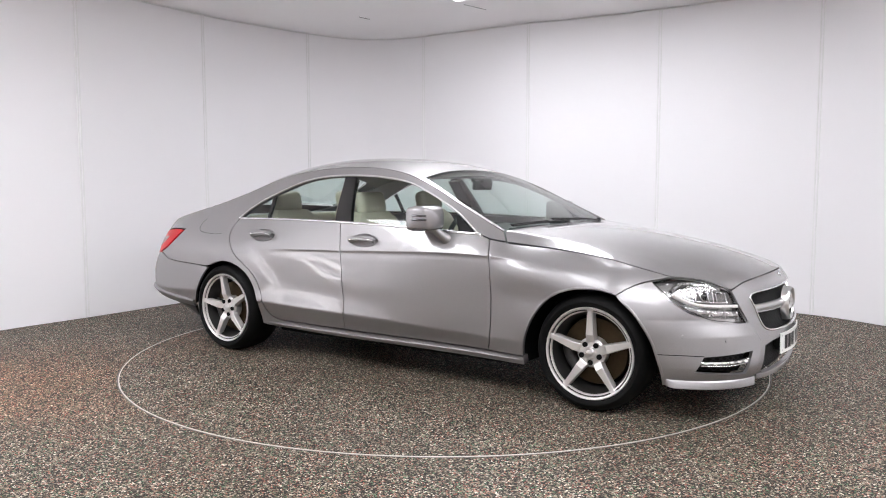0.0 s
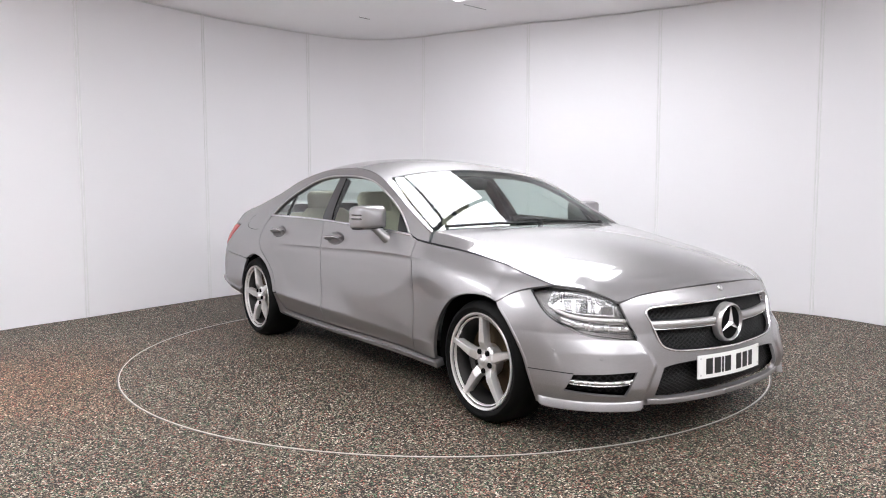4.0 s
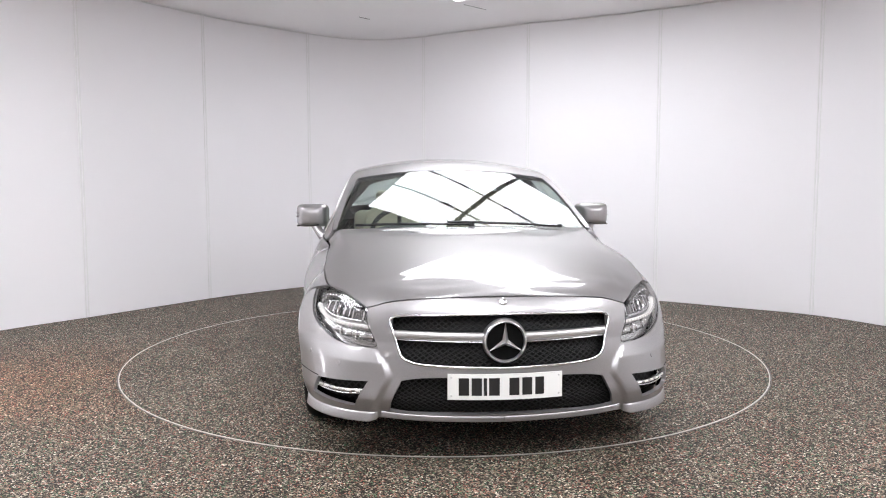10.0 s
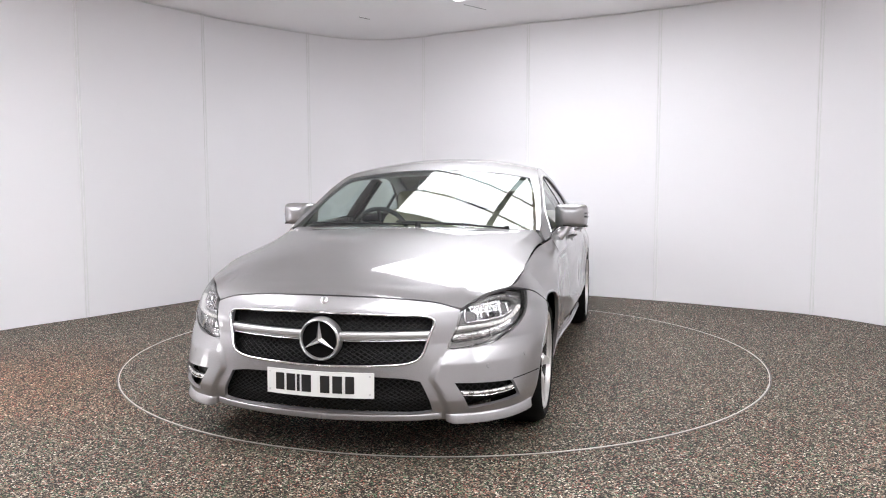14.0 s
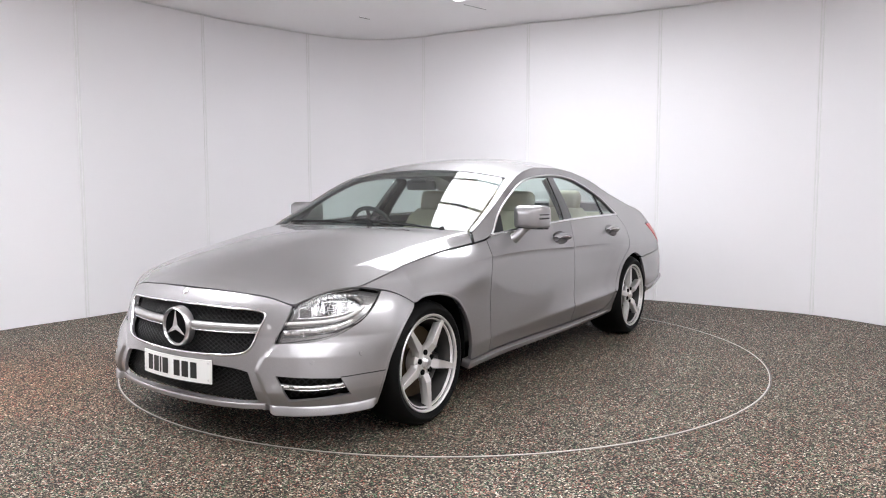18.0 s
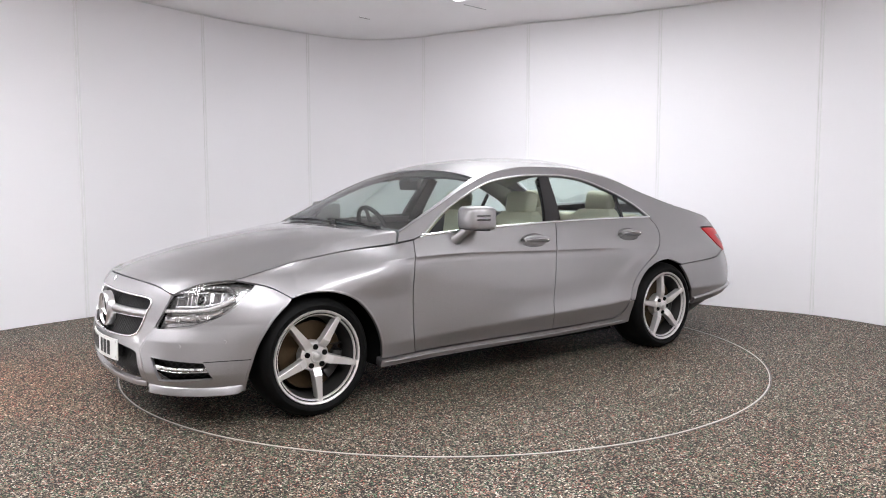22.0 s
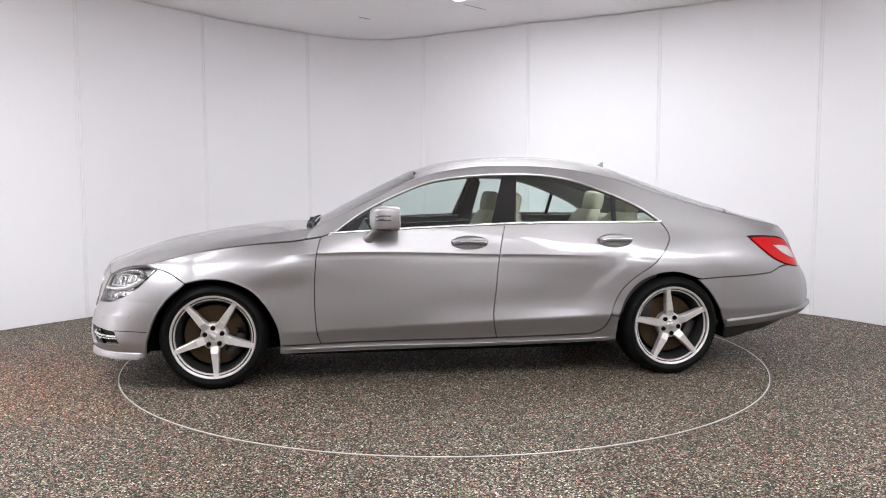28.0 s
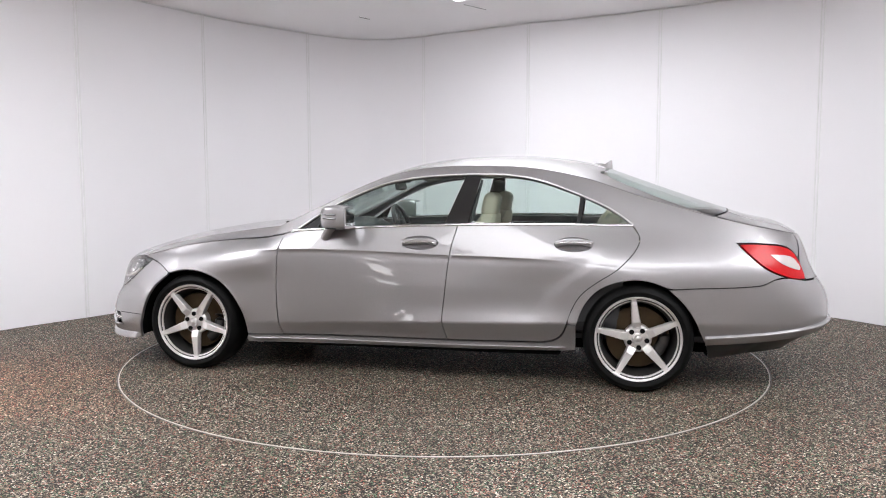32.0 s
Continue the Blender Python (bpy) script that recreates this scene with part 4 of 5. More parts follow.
def side_windows():
    for mirror in (False, True):
        front = [(-0.755, 0.948, 1), *[(a, b - 0.004) for a, b in WINDOW_TOP[::-1][:-5]], (-1.80, 1.285, 1), (-1.69, 0.982, 1), (-1.2, 0.966)]
        hung(panel("front_side_window", side, [[(-0.86, 0.953, 1), (-0.925, 1.062, 1), *front[2:]]], PANE, None, "green-tinted side window", mirror=mirror, lift=-0.010, depth=0.004))
        hung(panel("mirror_base", side, [[(-0.745, 0.945, 1), (-0.915, 1.060, 1), (-0.925, 1.062, 1), (-0.865, 0.953, 1)]], BLACK, None, "black mirror sail panel", mirror=mirror, lift=-0.006))
        back = [(-1.85, 0.986, 1), (-1.915, 1.286, 1), (-2.07, 1.281), (-2.26, 1.251), (-2.44, 1.191), (-2.525, 1.158, 1), (-2.505, 0.988, 1)]
        hung(panel("rear_side_window", side, [back], PANE, None, "green-tinted side window", mirror=mirror, lift=-0.010, depth=0.004))
        quarter = [(-2.532, 0.988, 1), (-2.552, 1.147, 1), (-2.62, 1.117), (-2.74, 1.053), (-2.825, 0.990, 1)]
        hung(panel("quarter_window", side, [quarter], PANE, None, "green-tinted quarter window", mirror=mirror, lift=-0.010, depth=0.004))
        hung(panel("b_pillar", side, [[(-1.695, 0.981, 1), (-1.805, 1.288, 1), (-1.91, 1.290, 1), (-1.845, 0.984, 1)]], GLOSS_BLACK, None, "gloss black pillar trim", mirror=mirror, lift=-0.006, depth=0.03))
        hung(panel("window_divider", side, [[(-2.503, 0.986, 1), (-2.523, 1.160, 1), (-2.553, 1.147, 1), (-2.533, 0.986, 1)]], BLACK, None, mirror=mirror, lift=-0.006))
        hung(strip("window_trim", side, [(-0.70, 0.936), (-1.2, 0.963), (-1.785, 0.983), (-2.3, 0.987), (-2.84, 0.983)], CHROME, None, 0.016, 0.008, "chrome waist moulding", mirror=mirror))
        hung(strip("roof_trim", side, [(-2.84, 0.986), *[(a, b + 0.002) for a, b in WINDOW_TOP], (-0.730, 0.944), (-0.69, 0.926)], SATIN, None, 0.011, 0.006, "chrome window surround", mirror=mirror))


def wheel(ax, sgn, turned):
    """Tyre, five-spoke rim, brake disc, caliper and dark bolt holes; sgn is the side."""
    y = 0.905 if ax == FRONT_AXLE else 0.945
    hub = new("wheel")
    hung(hub)
    hub.location = (X0 + ax, Y0 + sgn * y, TYRE_R)
    hub.rotation_euler = (0, 0, 0 if sgn > 0 else math.pi)
    hub["label"] = "five-spoke silver alloy wheel with a low-profile tyre"
    w = 0.255 if ax == FRONT_AXLE else 0.285
    bm = bmesh.new()
    lathe(bm, [(0.248, -w + 0.02), (0.270, -w), (0.300, -w - 0.004), (0.316, -w + 0.03), (0.322, -w + 0.06), (0.322, -0.075), (0.316, -0.045), (0.300, -0.016), (0.280, -0.006), (0.263, -0.010), (0.252, -0.018), (0.245, -0.035)], 72, "y", (0, 0.012, 0))
    part("tyre", bm, RUBBER, hub, "black low-profile tyre", smooth=True)
    rim = bmesh.new()
    lathe(rim, [(0.2505, -0.013), (0.2520, -0.003), (0.256, 0.000), (0.263, 0.001), (0.267, -0.006), (0.262, -0.02)], 80, "y")
    lathe(rim, [(0.2345, -0.024), (0.2375, -0.014), (0.2435, -0.012)], 80, "y")
    rim_ob = part("rim", rim, ALLOY, hub, "silver alloy rim", smooth=True)
    rim_ob.scale = (0.95, 1, 0.95)
    # the recess is darkened by colour, as its shade
    groove = bmesh.new()
    lathe(groove, [(0.2435, -0.012), (0.244, -0.022), (0.250, -0.022), (0.2505, -0.013)], 80, "y")
    part("groove", groove, ALLOY_SHADED, rim_ob, "groove with shade put into its colour", smooth=True)
    # the barrel's colour holds the shade behind the spokes
    barrel = bmesh.new()
    lathe(barrel, [(0.244, -w + 0.03), (0.215, -w + 0.05), (0.214, -0.10), (0.224, -0.060), (0.2345, -0.024)], 60, "y")
    part("barrel", barrel, ALLOY_SHADED, rim_ob, "inner barrel with shade put into its colour", smooth=True)
    # near-black disc added as the shade deep in the wheel
    bm = bmesh.new()
    lathe(bm, [(0.0, -w + 0.06), (0.216, -w + 0.06)], 40, "y")
    part("shade_disc", bm, DARK, rim_ob)
    for k in range(5):
        bm = bmesh.new()
        # a spoke: flat face between chamfered flanks, tapering to the rim, with a sloped block at the hub
        stations = [(0.050, 0.025, -0.036), (0.066, 0.0285, -0.030), (0.072, 0.0290, -0.026), (0.106, 0.0275, -0.012), (0.111, 0.0265, -0.0125), (0.180, 0.0215, -0.010), (0.236, 0.0180, -0.009), (0.251, 0.0200, -0.005)]
        rows = []
        for r, hw, top_y in stations:
            rows.append([bm.verts.new(c) for c in ((-hw - 0.001, top_y - 0.042, r), (-hw - 0.001, top_y - 0.026, r), (-hw + 0.0035, top_y - 0.002, r), (-hw + 0.006, top_y, r), (hw - 0.006, top_y, r), (hw - 0.0035, top_y - 0.002, r), (hw + 0.001, top_y - 0.026, r), (hw + 0.001, top_y - 0.042, r))])
        for a, b in zip(rows, rows[1:]):
            for j in range(8):
                bm.faces.new((a[j], a[(j + 1) % 8], b[(j + 1) % 8], b[j]))
        bm.faces.new(rows[0])
        bm.faces.new(rows[-1])
        sp = part("spoke", bm, ALLOY, rim_ob)
        sp.rotation_euler = (0, radians(72 * k + turned), 0)
    bm = bmesh.new()
    lathe(bm, [(0.0, -0.014), (0.030, -0.014), (0.034, -0.018), (0.036, -0.030), (0.074, -0.032), (0.086, -0.044), (0.088, -0.095)], 40, "y")
    part("hub_face", bm, ALLOY, rim_ob, smooth=True)
    bm = bmesh.new()
    lathe(bm, [(0.0, -0.0095), (0.018, -0.010), (0.020, -0.0115), (0.024, -0.0105), (0.028, -0.015)], 32, "y")
    part("centre_cap", bm, SATIN, rim_ob, "grey centre cap", smooth=True)
    # near-black plugs: the shade of the bolt recesses as colour
    for k in range(5):
        a = radians(72 * k + 36 + turned)
        bm = bmesh.new()
        bmesh.ops.create_cone(bm, cap_ends=True, segments=12, radius1=0.0155, radius2=0.0155, depth=0.02, matrix=Matrix.Translation((0.056 * math.sin(a), -0.034, 0.056 * math.cos(a))) @ Matrix.Rotation(math.pi / 2, 4, "X"))
        part("bolt_hole", bm, DARK, rim_ob)
    bm = bmesh.new()
    lathe(bm, [(0.06, -0.100), (0.182, -0.100), (0.185, -0.106), (0.185, -0.128), (0.06, -0.128)], 56, "y")
    part("brake_disc", bm, IRON, hub, "rusty-brown brake disc", smooth=True)
    # caliper coloured dark for the shade it lies in
    bm = bmesh.new()
    ang = [radians(a) for a in ((-50, -38, -26, -14, -2, 10) if ax == REAR_AXLE else (-60, -46, -32, -18, -4, 10))]
    if sgn < 0:
        ang = [math.pi - a for a in ang]
    tube(bm, [(0.155 * math.cos(a) * -1, -0.098, 0.155 * math.sin(a) + 0.02) for a in ang], 0.036, 10)
    part("brake_caliper", bm, ALLOY_SHADED, hub, "brake caliper with shade put into its colour", smooth=True)
    return hub


body_panels()
shade_shell()
side_windows()
for ax_ in (FRONT_AXLE, REAR_AXLE):
    for sgn_ in (1, -1):
        wheel(ax_, sgn_, {(0, 1): -33, (1, 1): 7, (0, -1): 0, (1, -1): 10}[(int(ax_ < -1), sgn_)])



# ---- lamps, grille, trim and fittings of the car ----
def spot(s, z, sink=0.0, mirror=False):
    """A frame on the skin: x along it, y up it, z out of it, sunk by some depth."""
    a, b = np.array(float(s)), np.array(float(z))
    p, n = side(a, b), skin_normal(side, a, b)
    t = side(a + 0.002, b) - side(a - 0.002, b)
    p = p - n * sink
    n, t, p = Vector(n), Vector(t).normalized(), Vector(p)
    if mirror:
        n.y, t.y, p.y = -n.y, -t.y, -p.y
        t = -t
    u = n.cross(t).normalized()
    t = u.cross(n).normalized()
    m = Matrix((t, u, n)).transposed().to_4x4()
    m.translation = p
    return m


def mesh_black():
    """Black honeycomb insert: dark cells between slightly lighter glossy webs."""
    m, nodes, links, p = shader("black_honeycomb")
    where = nodes.new("ShaderNodeTexCoord")
    size = nodes.new("ShaderNodeMapping")
    size.inputs["Scale"].default_value, size.inputs["Rotation"].default_value = (0, 1, 1), (radians(45), 0, 0)
    cells = nodes.new("ShaderNodeTexVoronoi")
    cells.feature = "DISTANCE_TO_EDGE"
    cells.inputs["Scale"].default_value, cells.inputs["Randomness"].default_value = 48, 0.0
    ramp = nodes.new("ShaderNodeValToRGB")
    ramp.color_ramp.elements[0].position, ramp.color_ramp.elements[0].color = 0.08, (0.020, 0.020, 0.021, 1)
    ramp.color_ramp.elements[1].position, ramp.color_ramp.elements[1].color = 0.16, (0.0015, 0.0015, 0.0015, 1)
    links.new(where.outputs["Object"], size.inputs["Vector"])
    links.new(size.outputs[0], cells.inputs["Vector"])
    links.new(cells.outputs["Distance"], ramp.inputs[0])
    links.new(ramp.outputs[0], p.inputs["Base Color"])
    p.inputs["Roughness"].default_value, p.inputs["Specular IOR Level"].default_value = 0.5, 0.2
    return m


HONEYCOMB = mesh_black()
WIRE = plain("black_wire", (0.004, 0.004, 0.0043), 0.5)


def lattice(name, s0, s1, z0, z1, lift, pitch, label, mirror=None):
    """Crossed thin bars along the skin, as a mesh sheet behind an opening."""
    verts, faces = [], []
    for lean in (1, -1):
        k = s0 - (z1 - z0)
        while k < s1 + (z1 - z0):
            t = np.linspace(0, 1, 14)
            ss, zz = k + lean * (t - 0.5) * (z1 - z0) * 1.25 + (z1 - z0) / 2, z0 + t * (z1 - z0)
            ok = (ss >= s0) & (ss <= s1)
            if ok.sum() > 1:
                ss, zz = ss[ok], zz[ok]
                c = side(ss, zz) + skin_normal(side, ss, zz) * lift
                n_ = skin_normal(side, ss, zz)
                across = np.cross(n_, np.gradient(c, axis=0))
                across /= np.maximum(np.linalg.norm(across, axis=1, keepdims=True), 1e-9)
                base = len(verts)
                for i in range(len(ss)):
                    verts += [c[i] - across[i] * 0.0017, c[i] + n_[i] * 0.003, c[i] + across[i] * 0.0017]
                for i in range(len(ss) - 1):
                    a = base + 3 * i
                    faces += [(a, a + 3, a + 4, a + 1), (a + 1, a + 4, a + 5, a + 2)]
            k += pitch
    verts = np.array(verts)
    fy = np.array([1, -1, 1])
    if mirror is None:
        m = len(verts)
        faces = faces + [tuple(i + m for i in f[::-1]) for f in faces]
        verts = np.concatenate([verts, verts * fy])
    elif mirror:
        verts, faces = verts * fy, [f[::-1] for f in faces]
    hung(ob_from(name, verts, faces, WIRE, None, label))

LAMP_DUSK = plain("smoky_lamp_plastic", (0.16, 0.155, 0.155), 0.25, 0.4, coat=0.5)
LOUVRE = plain("satin_grey_louvre", (0.50, 0.49, 0.49), 0.36, 0.85)
GRILLE = [(1.08, 0.662), (0.906, 0.648), (0.917, 0.58), (0.957, 0.493), (1.0, 0.463), (1.08, 0.449)]


def nose_fittings():
    hung(panel("grille_insert", side, [[(MID, 0.70, 1), (0.86, 0.69, 1), (0.88, 0.43, 1), (MID, 0.40, 1)]], HONEYCOMB, None, "black honeycomb grille", lift=-0.045, both=True, open_at=(0, MID), depth=0.002))
    hung(panel("lower_grille", side, [[(MID, 0.43, 1), (0.90, 0.42, 1), (0.88, 0.21, 1), (MID, 0.19, 1)]], HONEYCOMB, None, "black honeycomb lower intake", lift=-0.055, both=True, open_at=(0, MID), depth=0.002))
    lattice("grille_mesh", 0.875, MID, 0.42, 0.69, -0.036, 0.027, "gloss black grille lattice")
    lattice("intake_mesh", 0.89, MID, 0.205, 0.42, -0.044, 0.027, "gloss black intake lattice")
    hung(strip("grille_surround", side, [(MID, 0.668), *GRILLE, (MID, 0.438)], CHROME, None, 0.010, 0.006, "chrome grille surround", both=True, step=0.01))
    hung(strip("grille_slat", side, [(0.905, 0.578), (0.98, 0.577), (1.10, 0.575), (MID, 0.572)], LOUVRE, None, 0.038, 0.018, "silver grille louvre", both=True, lift=-0.022))
    hung(strip("grille_slat", side, [(0.912, 0.556), (1.0, 0.554), (1.10, 0.552), (MID, 0.549)], CHROME, None, 0.006, 0.007, "chrome louvre edge", both=True, lift=-0.016))
    hung(strip("intake_lip", side, [(0.905, 0.232), (1.0, 0.222), (1.15, 0.213), (MID, 0.207)], PAINT, None, 0.024, 0.010, "painted splitter", both=True, lift=0.003, sharp=True))
    # star shape in a ring
    bm = bmesh.new()
    lathe(bm, [(0.081, -0.004), (0.0825, 0.010), (0.087, 0.016), (0.092, 0.012), (0.096, -0.002), (0.098, -0.03)], 56, "x", (0.838, 0, 0.553))
    hung(part("badge_ring", bm, SATIN, None, "chrome ring", smooth=True))
    bm = bmesh.new()
    bmesh.ops.create_circle(bm, cap_ends=True, segments=40, radius=0.083, matrix=Matrix.Translation((0.8395, 0, 0.553)) @ Matrix.Rotation(math.pi / 2, 4, "Y"))
    hung(part("badge_disc", bm, DARK, None))
    bm = bmesh.new()
    hub_ = bm.verts.new((0.862, 0, 0.553))
    tips, notches = [], []
    for k in range(3):
        a, b = radians(90 + 120 * k), radians(150 + 120 * k)
        tips.append(bm.verts.new((0.845, 0.084 * math.cos(a), 0.553 + 0.084 * math.sin(a))))
        notches.append(bm.verts.new((0.845, 0.015 * math.cos(b), 0.553 + 0.015 * math.sin(b))))
    for k in range(3):
        bm.faces.new((hub_, tips[k], notches[k]))
        bm.faces.new((hub_, notches[k], tips[(k + 1) % 3]))
        bm.faces.new((tips[k], notches[k - 1], notches[k]))
    hung(part("badge_star", bm, SATIN, None))
    bm = bmesh.new()
    bmesh.ops.create_uvsphere(bm, u_segments=20, v_segments=10, radius=0.017, matrix=Matrix.Translation((0.782, 0, 0.718)) @ Matrix.Rotation(radians(58), 4, "Y") @ Matrix.Diagonal((1, 1, 0.25, 1)))
    hung(part("bonnet_badge", bm, CHROME, None, "small round chrome badge", smooth=True))
    number_plate()
    for mirror in (False, True):
        hung(strip("bumper_lip", side, [(0.352, 0.222), (0.5, 0.219), (0.70, 0.221), (0.895, 0.224)], PAINT, None, 0.036, 0.026, "painted splitter corner", mirror=mirror, lift=0.003, sharp=True, taper=0.05))
        hung(panel("fog_recess", side, [[(0.87, 0.39, 1), (0.54, 0.37, 1), (0.48, 0.265, 1), (0.80, 0.25, 1)]], HONEYCOMB, None, "black mesh fog lamp recess", lift=-0.055, mirror=mirror, depth=0.002))
        hung(strip("daytime_lamp", side, [(0.53, 0.327), (0.62, 0.325), (0.72, 0.325), (0.835, 0.335)], LAMP_GREY, None, 0.020, 0.012, "clear daytime running lamp with chrome edge", mirror=mirror, lift=-0.024))
        hung(strip("lamp_edge", side, [(0.525, 0.315), (0.62, 0.313), (0.72, 0.313), (0.84, 0.323)], CHROME, None, 0.006, 0.008, "chrome edge", mirror=mirror, lift=-0.022))
        for k in range(6):
            bm = bmesh.new()
            box(bm, (-0.012, -0.005, -0.004), (0.012, 0.005, 0.004), 0.002, spot(0.565 + 0.048 * k, 0.3285 + 0.0006 * k, 0.010, mirror))
            hung(part("led_cell", bm, CLEAR_WHITE, None, "clear lamp cell"))
        hung(strip("bumper_groove", side, [(0.33, 0.366), (0.45, 0.367), (0.555, 0.364)], DARK, None, 0.004, 0.001, mirror=mirror))
        for s, z in ((0.69, 0.437), (0.47, 0.46)):
            bm = bmesh.new()
            bmesh.ops.create_cone(bm, cap_ends=True, segments=20, radius1=0.010, radius2=0.009, depth=0.004, matrix=spot(s, z, -0.001, mirror))
            hung(part("parking_sensor", bm, PAINT, None, smooth=True))
        head_lamp(mirror)


def number_plate():
    def at(y, z, d=0.0):
        return (0.872 - 0.42 * y * y + d - (0.415 - z) * -0.02, y, z)
    ys = np.linspace(-0.252, 0.252, 27)
    verts = [at(y, z, d) for d in (0, -0.006) for z in (0.305, 0.417) for y in ys]
    n = len(ys)
    faces = [(i, i + 1, n + i + 1, n + i) for i in range(n - 1)] + [(2 * n + i + 1, 2 * n + i, 3 * n + i, 3 * n + i + 1) for i in range(n - 1)]
    faces += [(i + 1, i, 2 * n + i, 2 * n + i + 1) for i in range(n - 1)] + [(n + i, n + i + 1, 3 * n + i + 1, 3 * n + i) for i in range(n - 1)]
    faces += [(0, n, 3 * n, 2 * n), (n - 1, 3 * n - 1, 4 * n - 1, 2 * n - 1)]
    plate = hung(ob_from("number_plate", verts, faces, PLATE, None, "white front number plate with dark bars", smooth=False))
    # dark bars where the characters stand
    for y0, w in ((-0.205, 0.044), (-0.150, 0.044), (-0.098, 0.014), (-0.075, 0.046), (0.013, 0.044), (0.070, 0.044), (0.128, 0.040)):
        v = [at(y, z, 0.0015) for z in (0.324, 0.400) for y in (y0, y0 + w)]
        ob_from("bar", v, [(0, 1, 3, 2)], INK, plate, smooth=False)
    for y in (-0.236, 0.236):
        for z in (0.322, 0.402):
            bm = bmesh.new()
            bmesh.ops.create_cone(bm, cap_ends=True, segments=10, radius1=0.005, radius2=0.004, depth=0.004, matrix=Matrix.Translation(at(y, z, 0.001)) @ Matrix.Rotation(math.pi / 2, 4, "Y"))
            part("screw", bm, SATIN, plate)
    bm = bmesh.new()
    box(bm, (0.78, -0.19, 0.31), (0.836, 0.19, 0.41), 0.01)
    hung(part("plate_holder", bm, BLACK, None, "black plate holder"))


def head_lamp(mirror):
    lamp = hung(panel("head_lamp", side, [HEAD], LENS, None, "clear headlamp with projector and light strips", mirror=mirror, lift=0.0, gap=0.003, depth=0.004))
    big = [(0.325, 0.735, 1), (0.45, 0.760), (0.53, 0.755), (0.63, 0.750), (0.775, 0.69), (0.825, 0.59), (0.868, 0.508, 1), (0.72, 0.515), (0.605, 0.535), (0.475, 0.60), (0.412, 0.645)]
    panel("housing", side, [big], LAMP_GREY, lamp, "grey lamp housing", mirror=mirror, lift=-0.040, depth=0.002)
    strip("lamp_rim", side, [(a, b) for a, b, *_ in HEAD + HEAD[:1]], GLOSS_BLACK, lamp, 0.0035, 0.002, "black seal", mirror=mirror, lift=-0.002)
    # dark brow along the upper edge, with a row of small beads
    strip("brow", side, [(0.44, 0.690), (0.48, 0.722), (0.56, 0.726), (0.64, 0.716), (0.72, 0.690)], LAMP_DUSK, lamp, 0.026, 0.010, "smoky brow", mirror=mirror, lift=-0.024)
    for k in range(8):
        bm = bmesh.new()
        box(bm, (-0.005, -0.004, -0.004), (0.005, 0.004, 0.005), 0.0015, spot(0.475 + 0.026 * k, 0.722 - 0.0009 * (k - 2) ** 2, 0.011, mirror))
        part("light_bead", bm, LAMP_SILVER, lamp)
    # main module: two lenses in one chrome surround
    strip("module_frame", side, [(0.49, 0.697), (0.58, 0.703), (0.66, 0.696), (0.735, 0.675)], LAMP_SILVER, lamp, 0.008, 0.014, "chrome module frame", mirror=mirror, lift=-0.034)
    strip("module_frame", side, [(0.49, 0.660), (0.56, 0.641), (0.65, 0.631), (0.76, 0.626)], LAMP_SILVER, lamp, 0.010, 0.014, "chrome module frame", mirror=mirror, lift=-0.034)
    for s, z, w in ((0.622, 0.663, 0.050), (0.726, 0.650, 0.030), (0.533, 0.677, 0.022)):
        bm = bmesh.new()
        box(bm, (-w, -0.024, -0.020), (w, 0.024, -0.004), 0.003, spot(s, z, 0.030, mirror))
        part("module", bm, LAMP_DUSK, lamp, "smoky lamp module")
        for off in (-w, w):
            bm = bmesh.new()
            box(bm, (off - 0.004, -0.024, -0.020), (off + 0.004, 0.024, 0.006), 0.002, spot(s, z, 0.030, mirror))
            part("module_side", bm, LAMP_SILVER, lamp, "chrome module side")
    for s, z, r in ((0.622, 0.664, 0.022),):
        m = spot(s, z, 0.030, mirror)
        bm = bmesh.new()
        lathe(bm, [(r, 0.006), (r + 0.004, 0.014), (r + 0.007, 0.012), (r + 0.008, 0.0), (r + 0.008, -0.03)], 28, "z")
        bm.transform(m)
        part("bezel", bm, LAMP_SILVER, lamp, "chrome bezel", smooth=True)
        bm = bmesh.new()
        bmesh.ops.create_uvsphere(bm, u_segments=24, v_segments=12, radius=r, matrix=m @ Matrix.Translation((0, 0, -0.006)) @ Matrix.Diagonal((1, 1, 0.6, 1)))
        part("projector", bm, GLOSS_BLACK, lamp, "dark glass projector", smooth=True)
    for s, z in ((0.640, 0.665), (0.566, 0.676)):
        bm = bmesh.new()
        box(bm, (-0.004, -0.026, -0.02), (0.004, 0.026, 0.012), 0.002, spot(s, z, 0.030, mirror))
        part("fin", bm, LAMP_SILVER, lamp)
    # long light strip with its beads, and the bright bowls below it
    strip("light_strip", side, [(0.437, 0.672), (0.50, 0.640), (0.58, 0.617), (0.68, 0.606), (0.76, 0.603), (0.812, 0.600)], CLEAR_WHITE, lamp, 0.017, 0.012, "bright light strip", mirror=mirror, lift=-0.018)
    line = spline([(0.437, 0.672), (0.50, 0.640), (0.58, 0.617), (0.68, 0.606), (0.76, 0.603), (0.812, 0.600)])
    for k in range(17):
        s = 0.455 + 0.0215 * k
        bm = bmesh.new()
        box(bm, (-0.006, -0.0055, -0.004), (0.006, 0.0055, 0.004), 0.0015, spot(s, float(line(s)), 0.005, mirror))
        part("light_bead", bm, CLEAR_WHITE, lamp)
